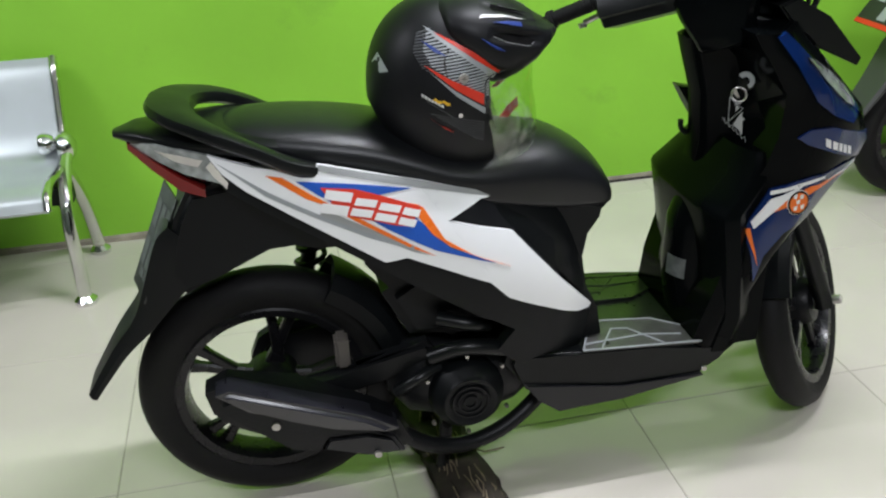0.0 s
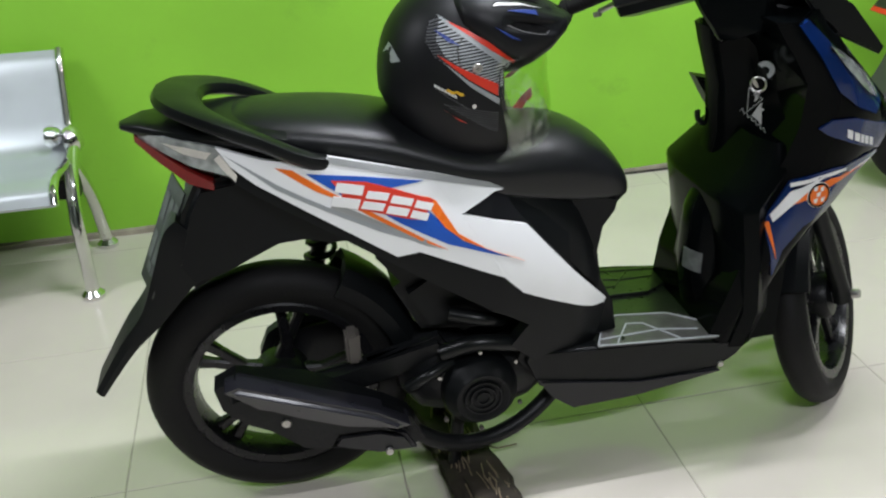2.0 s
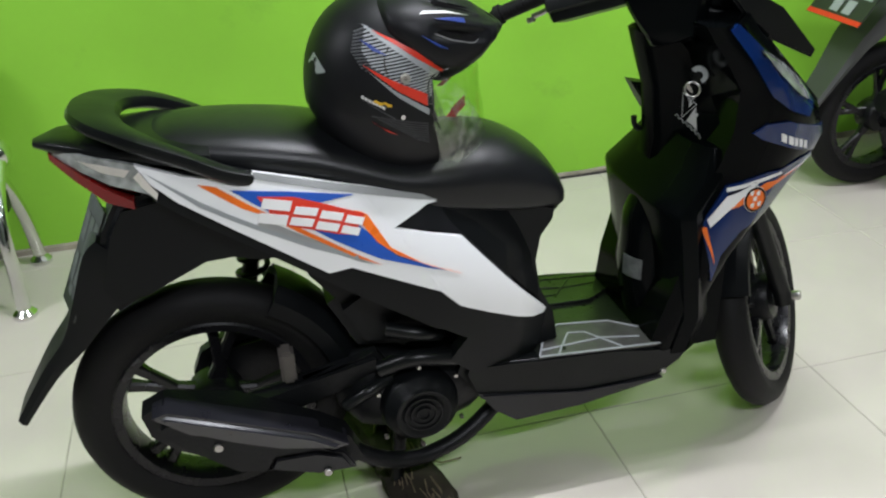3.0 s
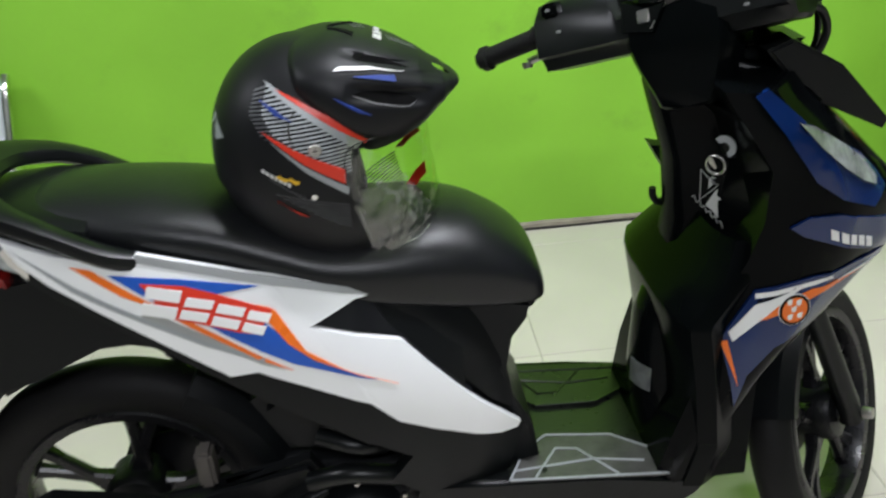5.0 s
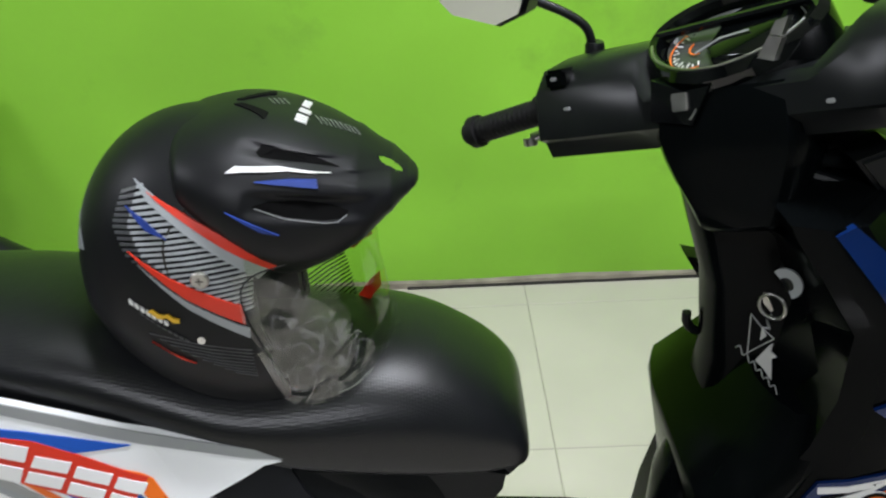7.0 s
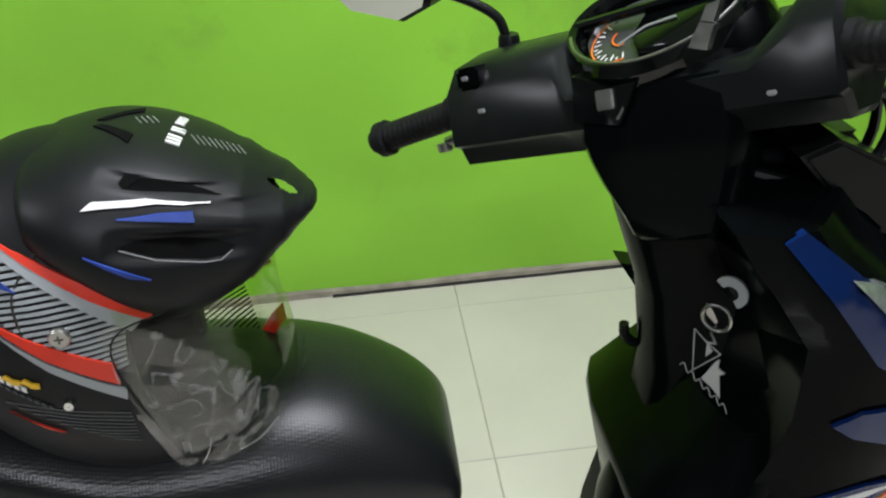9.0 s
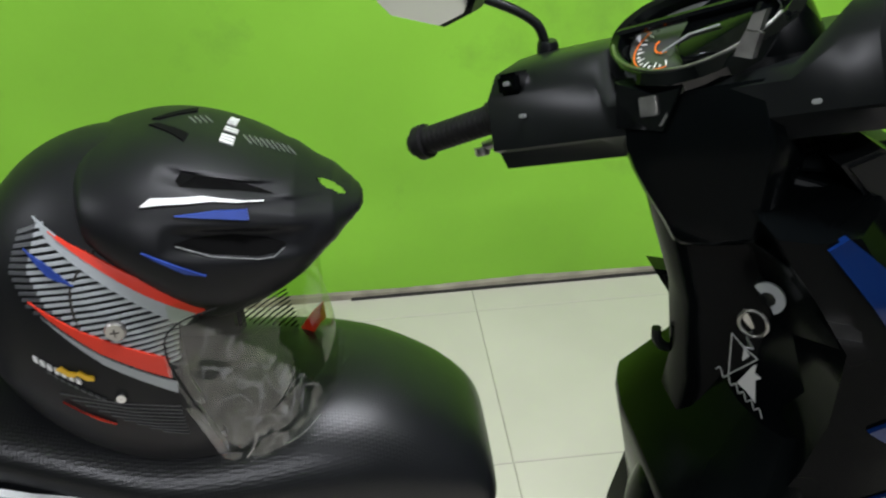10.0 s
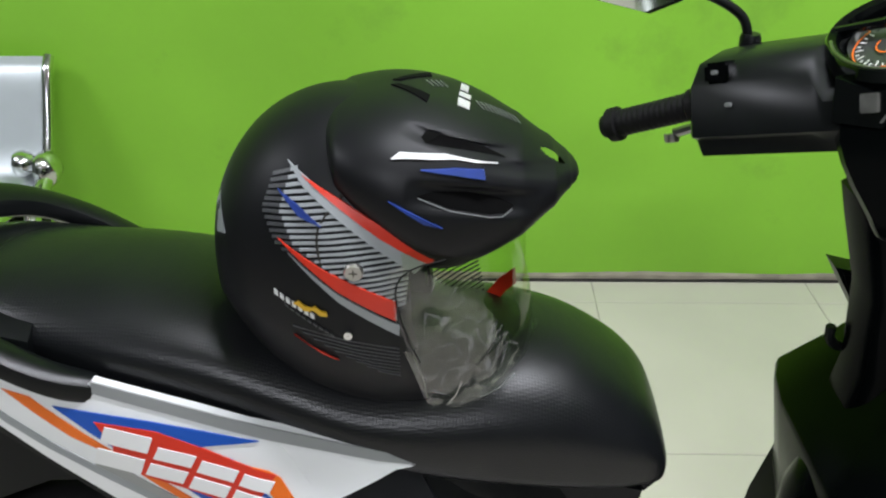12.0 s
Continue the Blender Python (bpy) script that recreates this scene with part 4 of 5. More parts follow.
bm = bmesh.new()
dish(bm, [(.080, .115, -.03), (.078, .113, .012), (.070, .104, .020), (.062, .095, .018), (.056, .088, .004), (.001, .001, .004)])
dash = part("instrument_binnacle", bm, POLISHED, bar, "oval black instrument binnacle")
bm = bmesh.new()
dish(bm, [(.054, .086, .004), (.054, .086, .006), (.001, .001, .0062)])
part("dial", bm, DIAL, dash, "grey speedometer dial")
bm = bmesh.new()
for k in range(13):
    a = radians(55 + k * 12)
    d = Vector((math.cos(a), math.sin(a), 0))
    c = Vector((-.008, .036, .0075))
    t = Vector((-d.y, d.x, 0)) * .0007
    r0, r1 = (.027, .035) if k % 2 == 0 else (.031, .035)
    rings(bm, [[DASH @ (c + d * r + t * u + Vector((0, 0, h))) for u, h in ((-1, 0), (1, 0), (1, .0006), (-1, .0006))] for r in (r0, r1)])
part("dial_tick", bm, PALE, dash)
bm = bmesh.new()
for r0, r1, a0, a1 in ((.037, .0386, 50, 200), (.0125, .0142, 60, 200)):
    rows = []
    for k in range(25):
        a = radians(a0 + (a1 - a0) * k / 24)
        d = Vector((math.cos(a), math.sin(a), 0))
        c = Vector((-.008, .036, .0078))
        rows.append([DASH @ (c + d * r0), DASH @ (c + d * r1), DASH @ (c + d * r1 + Vector((0, 0, .0006))), DASH @ (c + d * r0 + Vector((0, 0, .0006)))])
    rings(bm, rows)
part("dial_arc", bm, ORANGE, dash, "orange dial arcs")
bm = bmesh.new()
for a0, b0, hh in (((-.035, -.065), (.05, -.07), .012), ((.012, .10), (.02, -.09), .016)):
    tube(bm, [DASH @ Vector((*a0, hh)), DASH @ Vector((*b0, hh + .004))], .005, 8)
part("binnacle_rib", bm, POLISHED, dash)
bm = bmesh.new()
rings(bm, [[DASH @ Vector((cx + (x - cx) * k, cy + (y - cy) * k, z)) for x, y in hood] for cx, cy, hood in ((.0, -.04, ((-.046, .004), (-.020, .022), (.030, .018), (.046, .0), (.048, -.05), (.020, -.082), (-.020, -.080), (-.044, -.055))),) for z, k in ((.006, 1), (.012, .97), (.015, .88))])
part("binnacle_hood", bm, POLISHED, dash, "raised black hood beside the dial")
bm = bmesh.new()
tube(bm, [DASH @ Vector(p) for p in ((-.030, .030, .0145), (-.012, .004, .016), (-.008, -.03, .017))], .0012, 6)
part("trim_line", bm, SILVER, dash)
# bright line modelled along the rim as its highlight
bm = bmesh.new()
tube(bm, [DASH @ Vector((.066 * math.cos(a), .100 * math.sin(a) * (1 + .12 * math.cos(a)), .0195)) for a in [math.pi * (.55 + .9 * k / 24) for k in range(25)]], .0016, 6)
part("rim_highlight", bm, STEEL, dash, "steel line for the highlight on the binnacle rim")
for s in (1, -1):
    bm = bmesh.new()
    base = BAR @ Vector((.096, s * .162, .084))
    pts = bend([base, base + Vector((-.004, 0, .016)), base + Vector((-.012, .003, .034)), base + Vector((-.036, .008, .050)), base + Vector((-.080, .015, .068))]) if s > 0 else \
        bend([base, base + Vector((.01, 0, .02)), base + Vector((.03, -.02, .05)), base + Vector((.05, -.10, .10)), base + Vector((.05, -.13, .125))])
    tube(bm, pts, .0055, 10)
    knob(bm, Matrix.Translation(base) @ Matrix.Rotation(radians(-90), 4, "X"), .012, .016)
    mirror = part("mirror", bm, SATIN, scooter, "rear-view mirror on a bent black stem")
    tip = pts[-1]
    face = Matrix.Translation(tip + (Vector((-.050, .010, .012)) if s > 0 else Vector((.03, -.03, .05)))) @ Matrix.Rotation(radians(-45), 4, "Z") @ Matrix.Rotation(radians(8), 4, "X")
    shape = [(-.075, -.028), (-.055, -.043), (.02, -.046), (.06, -.025), (.078, .012), (.062, .042), (-.03, .050), (-.07, .03)]
    bm = bmesh.new()
    prism(bm, shape, -.006, .026, .006)
    bm.transform(face)
    part("housing", bm, SATIN, mirror)
    bm = bmesh.new()
    for yy in (-.0075,):
        prism(bm, [(x * .93, z * .91) for x, z in shape], yy, yy + .001)
    bm.transform(face)
    part("mirror_glass", bm, MIRROR, mirror, "mirror glass")
bm = bmesh.new()
tube(bm, bend([BAR @ Vector(p) for p in ((.06, -.10, -.07), (.10, -.16, -.10), (.12, -.20, -.06), (.09, -.21, -.02), (.05, -.19, -.01))]), .006, 8)
part("brake_hose", bm, SATIN, bar)
bm = bmesh.new()
tube(bm, bend([BAR @ Vector(p) for p in ((.05, -.06, -.08), (.13, -.12, -.12), (.16, -.17, -.07), (.12, -.20, .0))]), .005, 8)
part("brake_hose", bm, SATIN, bar)

# ---- helmet on the seat ----
helmet = thing("helmet", "matt black open-face helmet with red and grey stripes on the seat", "helmet")
HX, HY, HZ = HELMET


def super_point(lat, lon, grow=1.0, p=2.2):
    a, b, c = HELMET_SIZE
    cl, sl, co, so = math.cos(lat), math.sin(lat), math.cos(lon), math.sin(lon)
    d = (abs(cl * co) ** p + abs(cl * so) ** p + abs(sl) ** p) ** (-1 / p)
    z = HZ + grow * c * d * sl
    return Vector((HX + helmet_shear(z) + grow * a * d * cl * co, HY + grow * b * d * cl * so, z))


def super_skin(keep, grow, thick, wobble=0.0, nlat=72, nlon=108):
    bm = bmesh.new()
    grid = []
    for i in range(nlat + 1):
        lat = math.pi * (i / nlat - .5)
        row = []
        for k in range(nlon):
            p = super_point(lat, 2 * math.pi * k / nlon, grow)
            if wobble:
                far = noise.voronoi(Vector((p.x * 30, p.y * 30, p.z * 22)) + noise.noise_vector(p * 20) * .5)[0]
                n = noise.noise(p * 15) * 1.1 + 1.3 * (far[1] - far[0]) - .5 + noise.noise(Vector((p.x * 120, p.y * 50, p.z * 30))) * .5 * max(1 - (p.z - .72) / .08, 0)
                p += (p - Vector(HELMET)).normalized() * wobble * n
            row.append(p)
        grid.append([bm.verts.new(p) for p in row])
    for i in range(nlat):
        for k in range(nlon):
            q = (grid[i][k], grid[i][(k + 1) % nlon], grid[i + 1][(k + 1) % nlon], grid[i + 1][k])
            c = sum((v.co for v in q), Vector()) / 4
            if keep(c):
                bm.faces.new(q)
    bmesh.ops.delete(bm, geom=[v for v in bm.verts if not v.link_faces], context="VERTS")
    bmesh.ops.remove_doubles(bm, verts=bm.verts, dist=.0004)
    if thick:
        bmesh.ops.recalc_face_normals(bm, faces=bm.faces)
        bmesh.ops.solidify(bm, geom=bm.faces[:], thickness=thick)
    return bm


def in_shell(c):
    front = lerp(c.z, [.70, .76, .80, .92, .93, .96], [-.380, -.382, -.390, -.400, -.36, -.25])
    floor_z = lerp(c.x, [-.62, -.56, -.50, -.38], [.785, .758, .740, .738])
    return c.z > floor_z and c.x < front


part("shell", super_skin(in_shell, 1.0, .012), HELMETBLACK, helmet, "matt black helmet shell")
part("liner", super_skin(lambda c: in_shell(c + Vector((.004, 0, -.004))), .90, .008), LINER, helmet, "grey padded liner")


def in_visor(c):
    return c.z > .742 and c.z < .945 and c.x > -.40 + .25 * max(.83 - c.z, 0)


def bulged(bm):
    """Carries the front of a skin forward, as the visor stands off the face opening."""
    for v in bm.verts:
        v.co.x += .15 * max(v.co.x + .41, 0)
    return bm


part("visor", bulged(super_skin(in_visor, 1.045, 0)), VISOR, helmet, "clear visor")


def in_bag(c):
    edge = lerp(c.z, [.74, .778, .852, .894, .916, .932, .94], [-.290, -.297, -.330, -.352, -.376, -.395, -.41])
    return .738 < c.z < .935 and c.x > lerp(c.z, [.74, .82, .90], [-.378, -.396, -.412]) and ((c.y < HY + .03 and c.x < edge) or c.z < .795 + .012 * noise.noise(c * 30))


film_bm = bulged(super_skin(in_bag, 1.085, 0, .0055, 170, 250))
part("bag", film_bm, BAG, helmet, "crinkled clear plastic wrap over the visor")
bm = bmesh.new()
tube(bm, bend([(x + .15 * max(x + .41, 0), HY - 1.05 * helmet_y(HX + (x - HX) / 1.045, HZ + (z - HZ) / 1.045) - .002, z) for x, z in ((-.372, .933), (-.395, .930), (-.407, .918), (-.407, .893), (-.400, .862), (-.392, .835))]), .0008, 6)
part("visor_edge", bm, SATIN, helmet)
# sharp folds and hem of the wrap, paler in place of bright highlight streaks
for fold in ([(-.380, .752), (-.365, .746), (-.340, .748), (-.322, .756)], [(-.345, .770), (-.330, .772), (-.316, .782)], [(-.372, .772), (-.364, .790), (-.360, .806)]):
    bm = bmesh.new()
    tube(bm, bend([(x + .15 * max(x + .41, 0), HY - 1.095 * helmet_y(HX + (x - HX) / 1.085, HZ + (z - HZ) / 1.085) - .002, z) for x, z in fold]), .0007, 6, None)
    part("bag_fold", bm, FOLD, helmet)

# peak
bm = bmesh.new()
rows = []
for k in range(111):
    t = k / 110
    x = -.478 + .2325 * (t + .35 * t * (1 - t))
    top, bot, w = peak_at(x)
    right = []
    for i in range(85):
        z = bot + (top - bot) * .5 * (1 - math.cos(math.pi * i / 84))
        right.append((x, HY - peak_y(x, min(max(z, bot + 1e-5), top - 1e-5)), z))
    rows.append(right + [(px, 2 * HY - py, pz) for px, py, pz in reversed(right[1:-1])])
rings(bm, rows)


def in_hole(c):
    d = c.y - HY
    if d < 0:
        return c.z > .965 and ((c.x + .271 - .25 * (d + .022)) / .011) ** 2 + ((d + .022) / .007) ** 2 < 1
    return ((c.x + .275) / .015) ** 2 + ((c.z - .960) / .014) ** 2 < 1


gone = [f for f in bm.faces if in_hole(f.calc_center_median())]
bmesh.ops.delete(bm, geom=gone, context="FACES")
peak = part("peak", bm, HELMETBLACK, helmet, "matt black pointed peak with vents")


def peak_sheet(outline, lift, thick, cuts=2):
    bm = sheet(outline, peak_y, -1, lift, thick, cuts)
    bm.transform(Matrix.Translation((0, HY, 0)))
    return bm


def helmet_sheet(outline, lift, thick, cuts=2):
    bm = sheet(outline, helmet_y, -1, lift, thick, cuts)
    bm.transform(Matrix.Translation((0, HY, 0)))
    return bm


# black sheets over the grooves, painted as the shade inside the slots
for shape in ([(-.386, 1.030), (-.382, 1.0335), (-.359, 1.027), (-.336, 1.017), (-.315, 1.006), (-.340, 1.0145), (-.382, 1.027)], [(-.389, .992), (-.376, .993), (-.349, .988), (-.322, .979), (-.308, .971), (-.315, .967), (-.329, .969), (-.363, .979)]):
    part("vent", peak_sheet(shape, .0012, .006), VENT, peak)
bm = bmesh.new()
tube(bm, [(x, HY - peak_y(x, z) - .0006, z) for x, z in ((-.388, .990), (-.363, .9775), (-.345, .972), (-.329, .967), (-.318, .965), (-.310, .968))], .0005, 6)
part("vent_lip", bm, SILVER, peak)
for m, shape in ((PALE, [(-.410, 1.021), (-.403, 1.0245), (-.366, 1.0195), (-.322, 1.005), (-.358, 1.0155), (-.397, 1.0205)]), (HELMETBLUE, [(-.386, 1.012), (-.358, 1.0095), (-.334, 1.0045), (-.333, .998), (-.358, 1.0052)]), (HELMETBLUE, [(-.412, .991), (-.396, .982), (-.368, .965), (-.383, .970)])):
    part("flash", peak_sheet(shape, .0026, .005, 3), m, peak)


def top_sheet(outline, lift, thick):
    """A thin mark on the peak's upper side, by (ahead, distance from the middle line)."""
    bm = bmesh.new()
    bm.faces.new([bm.verts.new((x, d, 0)) for x, d in outline])
    bmesh.ops.triangulate(bm, faces=bm.faces[:])
    bmesh.ops.subdivide_edges(bm, edges=[e for e in bm.edges if e.calc_length() > .006], cuts=3, use_grid_fill=False)
    bmesh.ops.triangulate(bm, faces=bm.faces[:])
    for v in bm.verts:
        v.co = (v.co.x, HY + v.co.y, peak_z(v.co.x, v.co.y) + lift)
    r = bmesh.ops.extrude_face_region(bm, geom=bm.faces[:])
    for v in r["geom"]:
        if isinstance(v, bmesh.types.BMVert):
            v.co.z -= thick
    return bm


# the two upper scoops, their inner shade laid on as black sheets
for s in (-1, 1):
    part("vent", top_sheet([(-.416, s * .007), (-.409, s * .005), (-.381, s * .026), (-.383, s * .040), (-.392, s * .030)], .0012, .003), VENT, peak)
# slanted word mark as plain strokes, with fine hatching beside it
for k in range(11):
    d, x0 = -.029 + .0056 * k, -.357 + .0003 * k
    if k not in (3, 6):
        tall = .0105 if k < 7 else .007
        part("logo_bar", top_sheet([(x0, d), (x0 + tall, d - .001), (x0 + tall, d + .0024), (x0, d + .0034)], .0012, .003), PALE, peak)
for k in range(9):
    for x0, d0 in ((-.341, -.004), (-.386, .010)):
        if x0 > -.36 or k < 4:
            x, d = x0 + .0042 * k, d0 + .0022 * k
            part("hatch_line", top_sheet([(x, d), (x + .007, d - .012), (x + .0078, d - .012), (x + .0009, d)], .0009, .002), SILVER, peak)

# side graphics
for m, lift, shape in ((RED, .0036, [(-.486, 1.002), (-.453, .986), (-.41, .960), (-.370, .937), (-.379, .927), (-.42, .955), (-.450, .977)]), (GREY, .0030, [(-.499, 1.010), (-.481, 1.0), (-.448, .976), (-.381, .930), (-.392, .922), (-.43, .952), (-.455, .971), (-.486, .995)]),
                       (RED, .0036, [(-.507, .953), (-.469, .930), (-.408, .898), (-.409, .879), (-.458, .911)]), (GREY, .0030, [(-.499, .942), (-.458, .908), (-.406, .873), (-.407, .863), (-.457, .900)]),
                       (HELMETBLUE, .0036, [(-.507, .990), (-.488, .980), (-.469, .965), (-.488, .972)])):
    part("stripe", helmet_sheet(shape, lift, .002), m, helmet)
for k in range(25):
    z0 = 1.006 - .0046 * k
    x1 = lerp(z0, [.90, .93, .975, 1.004], [-.400, -.396, -.452, -.490])
    x0 = lerp(z0, [.89, .92, .955, .98, 1.006], [-.43, -.462, -.510, -.522, -.512])
    if x1 - x0 > .006:
        xm = min(x0 + .016, x1)
        for m, a, b in ((FAINT, x0, xm), (GREY, xm, x1)):
            if b - a > .002:
                za, zb = (z0 - .006 + .007 * (v - x0) / (x1 - x0) for v in (a, b))
                part("hatch_line", helmet_sheet([(a, za), (b, zb), (b, zb - .0022), (a, za - .0022)], .0022, .002, 1), m, helmet)
for k in range(7):
    x0, z0 = -.514 + .0052 * k, .9065 - .0031 * k
    part("word_bar", helmet_sheet([(x0, z0), (x0 + .0034, z0 - .0022), (x0 + .0034, z0 - .0068), (x0, z0 - .0046)], .0020, .002, 1), PALE, helmet)
for k in range(9):
    x0, z0 = -.505 + .0048 * k, .8945 - .0034 * k
    part("word_bar", helmet_sheet([(x0, z0), (x0 + .0030, z0 - .0022), (x0 + .0030, z0 - .0046), (x0, z0 - .0024)], .0020, .002, 1), FAINT, helmet)
for x0, z0 in ((-.497, .8975), (-.483, .8935)):
    part("wave_mark", helmet_sheet([(x0, z0 - .002), (x0 + .005, z0 + .001), (x0 + .010, z0 - .0035), (x0 + .015, z0 - .0045), (x0 + .015, z0 - .0085), (x0 + .009, z0 - .008), (x0 + .004, z0 - .0035)], .0026, .002, 1), YELLOW, helmet)
for k in range(9):
    z0 = .872 - .0062 * k
    part("hatch_line", helmet_sheet([(-.500 + .009 * k, z0), (-.408, z0 - .024 + .002 * k), (-.408, z0 - .0252 + .002 * k), (-.500 + .009 * k, z0 - .0012)], .0014, .002, 1), FAINT, helmet)
part("stripe", helmet_sheet([(-.500, .862), (-.485, .850), (-.462, .836), (-.475, .842)], .0026, .002, 1), RED, helmet)
part("patch", helmet_sheet([(-.582, .944), (-.573, .962), (-.562, .938), (-.574, .932)], .0024, .003, 1), GREY, helmet)


def visor_y(x, z):
    """Half width of the visor at a place in its side view."""
    x = x - .13 * max(x + .41, 0)
    return helmet_y(HELMET[0] + (x - HELMET[0]) / 1.04, HELMET[2] + (z - HELMET[2]) / 1.04)


marks = [(RED, [(-.359, .753), (-.341, .750), (-.312, .784), (-.296, .810), (-.297, .828), (-.328, .780)]), (RED, [(-.338, .837), (-.305, .883), (-.301, .878), (-.328, .839)])]
for k in range(12):
    a, b = (-.396 + .0040 * k, .790 - .0026 * k), (-.340 + .0010 * k, .830 - .0040 * k)
    marks.append((SATIN, [a, b, (b[0] + .0003, b[1] - .0015), (a[0] + .0003, a[1] - .0015)]))
for m, shape in marks:
    bm = sheet(shape, visor_y, 1, .001, .001, 1)
    bm.transform(Matrix.Translation((0, HY, 0)))
    part("visor_sticker", bm, m, helmet)
bm = bmesh.new()
knob(bm, Matrix.Translation((-.443, HY - helmet_y(-.443, .928), .928)), .0085, .005, 20)
screw = part("screw", bm, STEEL, helmet, "chrome visor screw")
bm = bmesh.new()
ys = HY - helmet_y(-.443, .928) - .0052
box(bm, -.4465, -.4395, ys - .0006, ys, .9275, .9285)
box(bm, -.4435, -.4425, ys - .0008, ys, .9245, .9315)
part("screw_slot", bm, TAN, screw)
bm = bmesh.new()
knob(bm, Matrix.Translation((-.451, HY - helmet_y(-.451, .866), .866)), .0045, .004, 14)
part("rivet", bm, CHROME, helmet)
bm = bmesh.new()
tube(bm, bend([(x, HY - helmet_y(x, z) - .0005, z) for x, z in ((-.432, 1.030), (-.436, 1.012), (-.452, .988), (-.471, .964), (-.472, .940), (-.465, .921))]), .0016, 6)
part("seam", bm, DARKGAP, helmet)

# ---- waiting bench ----
bench = thing("waiting_bench", "silver metal waiting bench with chrome legs against the wall", "bench")
CX = -1.385


def bend2(points, per=4):
    return [(p.x, p.y) for p in bend([(a, b, 0) for a, b in points], per)]


def seat_shell(x0, x1):
    prof = bend2([(.79, .36), (.815, .395), (.88, .41), (1.0, .392), (1.10, .395), (1.15, .44), (1.20, .53), (1.25, .63), (1.28, .665)])
    bm = bmesh.new()
    rings(bm, [[(x, y, z) for y, z in prof] + [(x, y + .014, z - .012) for y, z in reversed(prof)] for x in (x0, x1)])
    return bm


for k in range(3):
    x1 = CX - .012 - k * .56
    seat = part("bench_seat", seat_shell(x1 - .53, x1), SEATMETAL, bench, "silver perforated steel seat shell")
    for xx in (x1, x1 - .53):
        bm = bmesh.new()
        tube(bm, [(xx, y, z) for y, z in bend2([(.79, .36), (.815, .395), (.88, .41), (1.0, .392), (1.10, .395), (1.15, .44), (1.20, .53), (1.25, .63), (1.28, .665)])], .013, 10)
        part("seat_rim", bm, CHROME, seat)
for xx in (CX, CX - 1.68):
    bm = bmesh.new()
    tube(bm, bend([(xx, 1.13, .43), (xx, 1.04, .385), (xx, .965, .33), (xx, .925, .24), (xx, .915, .13), (xx, .906, .025)]), .020, 14)
    tube(bm, bend([(xx, 1.04, .385), (xx, 1.12, .30), (xx, 1.20, .18), (xx, 1.255, .03)]), .020, 14)
    for y in (.906, 1.255):
        turned(bm, [(.0005, 0), (.034, 0), (.034, .012), (.020, .026), (.0005, .026)], Matrix.Translation((xx, y, 0)) @ Matrix.Rotation(radians(90), 4, "X"), 20)
    part("leg", bm, CHROME, bench, "chrome bent leg")
    for dx, y, z, r in ((.008, 1.12, .428, .048), (-.044, 1.115, .446, .034)):
        bm = bmesh.new()
        turned(bm, [(.0005, -.034), (r * .4, -.031), (r * .75, -.020), (r * .95, -.006), (r, .006), (r * .9, .016), (.0005, .016)], Matrix.Translation((xx + dx - .010, y, z)) @ Matrix.Rotation(radians(90), 4, "Z"), 28)
        part("end_cap", bm, CHROME, bench, "round chrome end cap")
bm = bmesh.new()
box(bm, CX - 1.75, CX + .01, 1.00, 1.06, .285, .345, .005)
part("beam", bm, BLACK, bench, "black steel beam under the seats")

# ---- second scooter ----
other = thing("parked_scooter", "dark grey scooter parked beside the wall, rear end showing", "scooter", (1.46, .93, 0))
wheel("rear_wheel", other, Matrix.Translation((0, 0, .255)), .255, .09, 5, "black road tyre")
bm = bmesh.new()
rows = []
for x, z, t, w in ((-.30, .30, .008, .05), (-.22, .42, .012, .06), (-.15, .53, .02, .075), (-.06, .62, .035, .085), (.12, .66, .05, .09)):
    n = Vector((-.75, 0, .66))
    rows.append([Vector((x, 0, z)) + n * t * a + Vector((0, w * b, 0)) for a, b in ((-1, -1), (0, -1.05), (1, -.9), (1, .9), (0, 1.05), (-1, 1))])
rings(bm, rows)
part("rear_mudguard", bm, mat("dark_grey_plastic", (.05, .052, .05), .45), other, "dark grey mudguard")
bm = bmesh.new()
n = Vector((-.80, 0, .60))
c0, c1 = Vector((-.12, 0, .73)), Vector((-.22, 0, .595))
rings(bm, [[c + n * d + Vector((0, w, 0)) for w, d in ((-.13, .02), (-.13, .024), (.13, .024), (.13, .02))] for c in (c0, c1)])
plate = part("number_plate", bm, CAMO, other, "dark number plate with pale marks and red edge")
for t0, t1, ys in ((.10, .48, (-.11, -.05, .01, .06)), (.56, .84, (-.06, .0))):
    for yy in ys:
        bm = bmesh.new()
        rings(bm, [[c0.lerp(c1, t) + n * d + Vector((0, yy + w, 0)) for w, d in ((0, .0245), (0, .0255), (.04, .0255), (.04, .0245))] for t in (t0, t1)])
        part("plate_bar", bm, GREY, plate)
bm = bmesh.new()
rings(bm, [[c0.lerp(c1, t) + n * d + Vector((0, w, 0)) for w, d in ((-.13, .0245), (-.13, .0255), (.13, .0255), (.13, .0245))] for t in (.90, 1.0)])
part("red_edge", bm, RED, plate)
bm = bmesh.new()
rings(bm, [oval(x, 0, zc, w, h, 2.6) for x, zc, w, h in ((-.16, .80, .05, .03), (-.05, .78, .12, .06), (.2, .70, .16, .12), (.5, .60, .16, .15), (.66, .48, .14, .12))])
part("body", bm, GLOSS, other)
bm = bmesh.new()
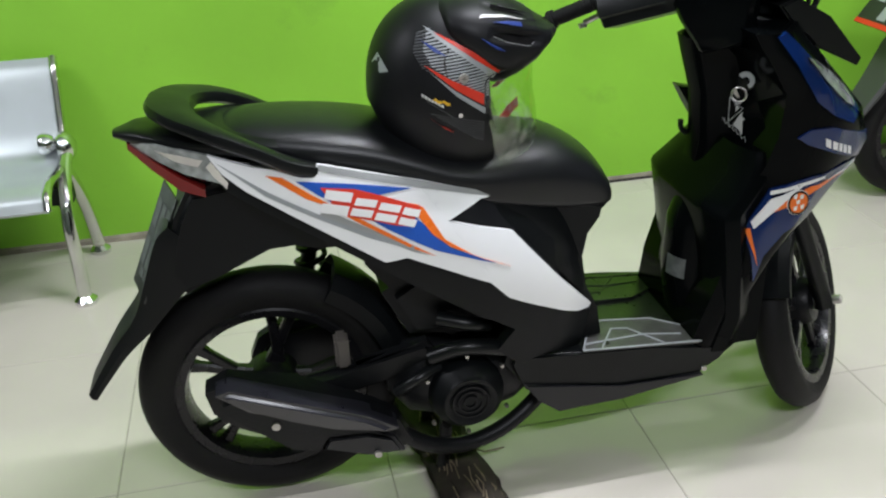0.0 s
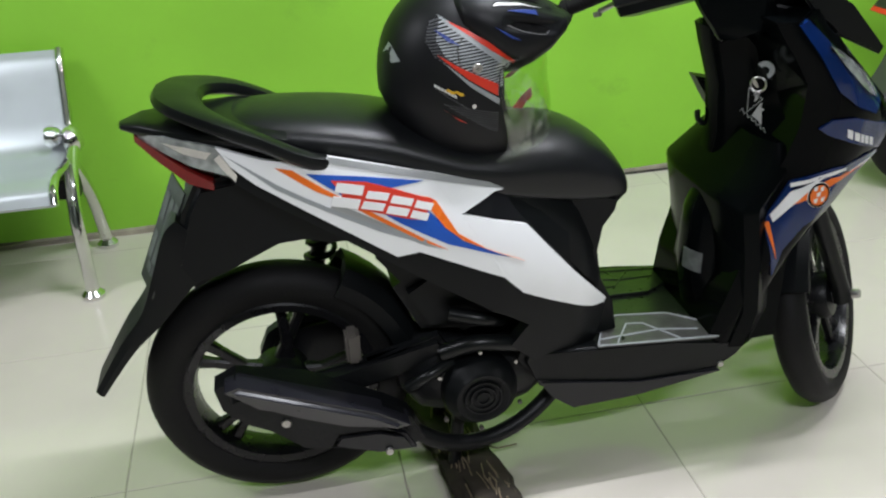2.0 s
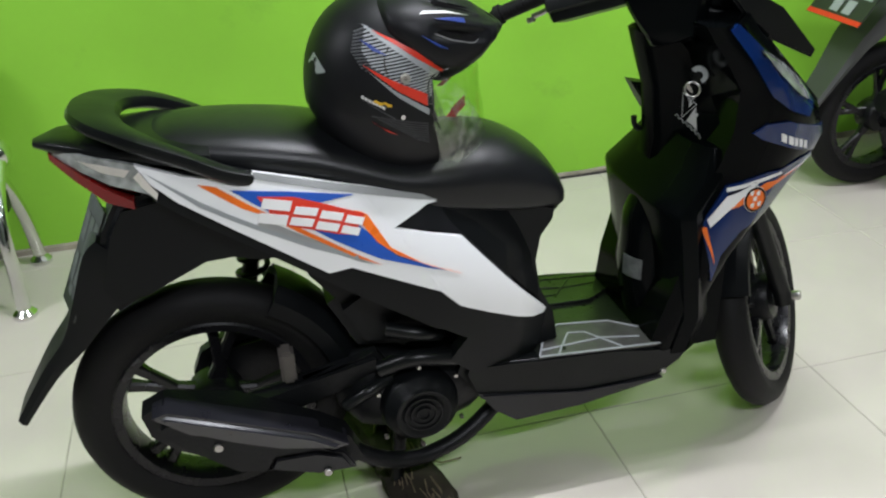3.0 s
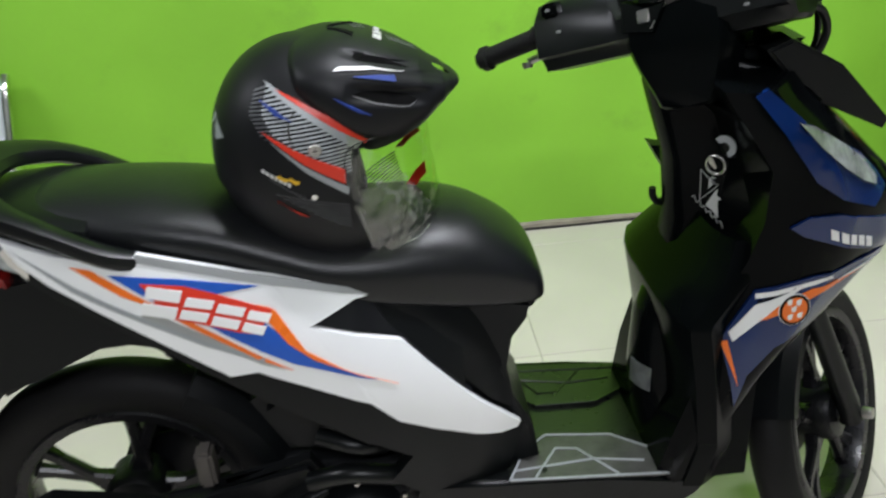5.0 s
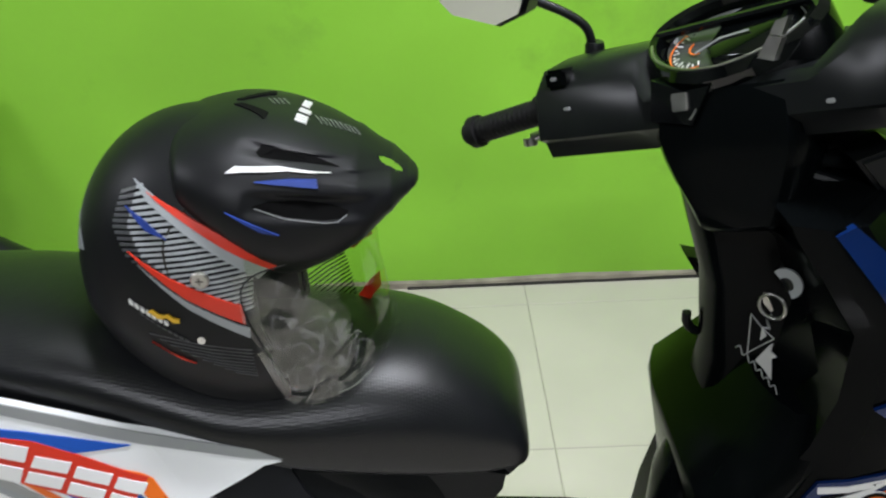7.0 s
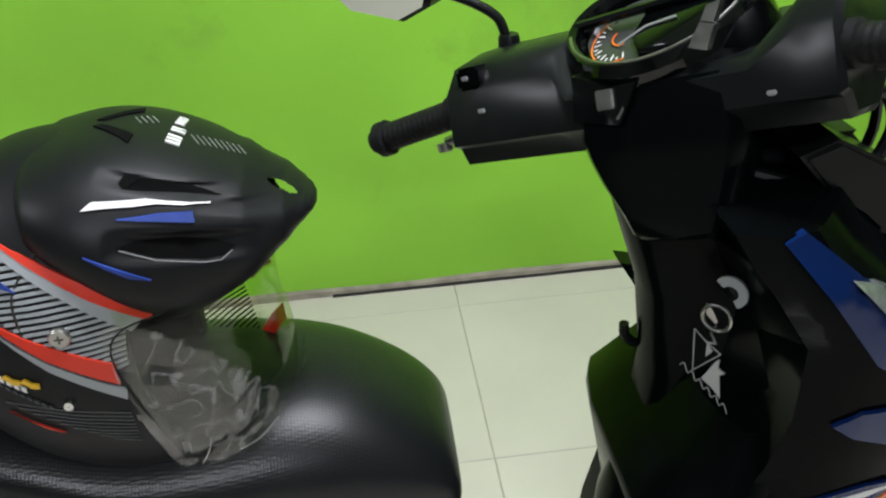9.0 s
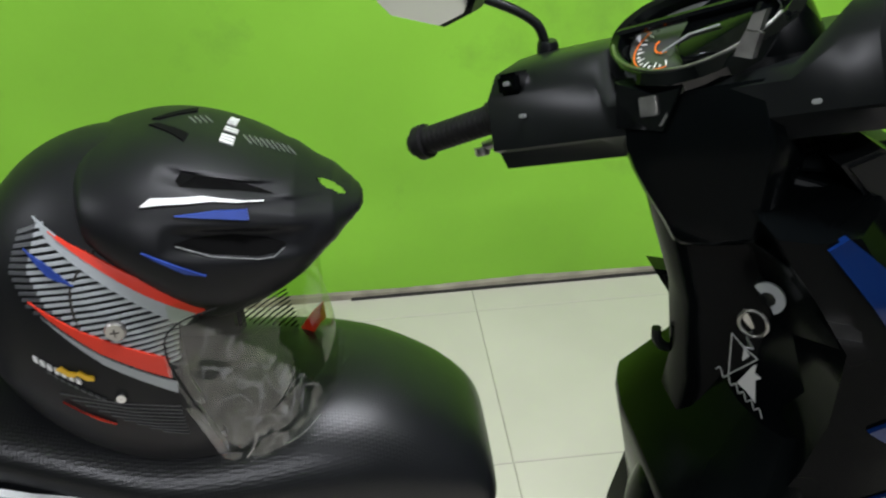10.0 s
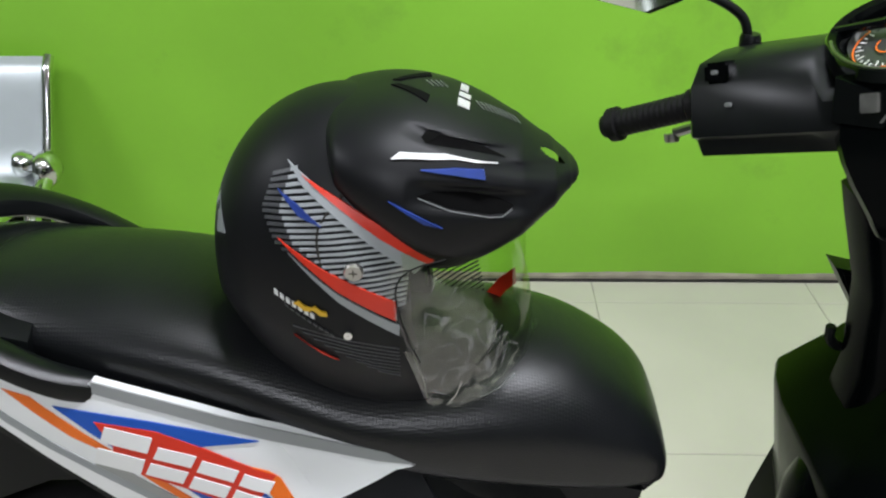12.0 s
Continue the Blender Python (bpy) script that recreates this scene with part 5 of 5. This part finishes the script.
rings(bm, [oval(x, 0, zc, w, h, 2.6) for x, zc, w, h in ((-.02, .87, .06, .02), (.1, .87, .12, .035), (.35, .81, .14, .04), (.6, .79, .12, .05), (.7, .72, .08, .03))])
part("seat", bm, SEAT, other)
bm = bmesh.new()
rings(bm, [oval(x, -.02, zc, w, h, 2.6) for x, zc, w, h in ((.0, .27, .07, .05), (.2, .29, .10, .09), (.45, .28, .11, .10), (.55, .28, .07, .06))])
part("engine", bm, IRON, other)
bm = bmesh.new()
rings(bm, [oval(x, -.16, zc, w, h, 3) for x, zc, w, h in ((-.12, .36, .03, .03), (-.08, .35, .045, .055), (.2, .28, .045, .055), (.28, .25, .03, .04))])
part("muffler", bm, IRON, other)
bm = bmesh.new()
box(bm, .55, 1.0, -.15, .15, .22, .31, .02)
part("footboard", bm, BLACK, other)
bm = bmesh.new()
rings(bm, [[(x0, -w, z), (x1, 0, z), (x0, w, z), (x0 - .04, 0, z)] for z, x0, x1, w in ((.28, .98, 1.08, .14), (.6, 1.0, 1.3, .18), (.75, .98, 1.28, .17), (1.0, .88, 1.0, .06))])
part("front_cowl", bm, GLOSS, other)
wheel("front_wheel", other, Matrix.Translation((1.25, 0, .25)), .25, .078, 5, "black road tyre")

# ---- piece of rotten wood under the stand ----
bm = bmesh.new()
rows = []
R = random.Random(5)
for k in range(46):
    t = k / 45
    y = .14 - .50 * t
    x = -.505 + .075 * t
    w = .062 + .006 * math.sin(t * 9) + .008 * noise.noise(Vector((t * 14, 3, 0)))
    ring = []
    for i in range(40):
        a = 2 * math.pi * i / 40
        c, s = math.cos(a), math.sin(a)
        r = 1 + .16 * noise.noise(Vector((c * 2.5, s * 2.5, t * 4))) + .16 * noise.noise(Vector((c * 9, s * 9, t * 3))) + .08 * noise.noise(Vector((c * 20, s * 20, t * 16)))
        ring.append((x + w * r * math.copysign(abs(c) ** .8, c), y, max(.030 + .030 * r * math.copysign(abs(s) ** .8, s), .0005)))
    rows.append(ring)
rings(bm, rows)
wood = tagged(part("wood_block", bm, WOOD), "rotten dark wooden plank under the stand", "wood")
for k in range(60):
    t = R.random()
    y, dx = .12 - .46 * t, R.uniform(-.058, .058)
    x = -.505 + .075 * t + dx
    L = R.uniform(.03, .10)
    z = .066 - 9 * dx * dx
    bm = bmesh.new()
    tube(bm, [(x, y, z), (x + R.uniform(-.006, .010), y - L * .5, z + .003), (x + R.uniform(-.008, .016), y - L, z - .004)], R.uniform(.0010, .0026), 5)
    part("fibre", bm, FIBRE, wood)
bm = bmesh.new()
tube(bm, [(-.425, -.10, .05), (-.39, -.105, .035), (-.345, -.102, .035)], .002, 5)
part("fibre", bm, FIBRE, wood)

# ---- wall foot and floor tiles ----
bm = bmesh.new()
rows = []
for k in range(181):
    x = X0 + (X1 - X0) * k / 180
    h = .022 + .006 * noise.noise(Vector((x * 3, 0, 0))) + .003 * noise.noise(Vector((x * 17, 1, 0)))
    d = .012 + .004 * noise.noise(Vector((x * 6, 2, 0)))
    rows.append([(x, WALL_Y + .001, -.001), (x, WALL_Y - d, -.001), (x, WALL_Y - d * .8, h * .7), (x, WALL_Y + .001, h)])
rings(bm, rows)
tagged(part("baseboard", bm, CEMENT), "rough cement strip at the foot of the wall", "baseboard", kind="structure")
bm = bmesh.new()
rings(bm, [[(x, WALL_Y - .018, -.001), (x, WALL_Y - .009, -.001), (x, WALL_Y - .009, .007), (x, WALL_Y - .018, .004)] for x in (-.34, .9)])
tagged(part("trim", bm, DARKGAP), "dark strip in the gap along the wall", "trim", kind="structure")

tile_me = bpy.data.meshes.new("tile")
bm = bmesh.new()
box(bm, -.2987, .2987, -.2987, .2987, -.012, 0)
top = [e for e in bm.edges if all(v.co.z > -.001 for v in e.verts)]
bmesh.ops.bevel(bm, geom=top, offset=.0015, segments=1, affect="EDGES")
bm.to_mesh(tile_me)
bm.free()
tile_me.materials.append(TILE)
for i in range(-7, 8):
    for j in range(-6, 3):
        x, y = .3 + .6 * i, .3 + .6 * j
        if X0 - .2 < x < X1 + .2:
            t = new("tile", tile_me)
            t.location = (x, y, 0)
            t.parent = floor
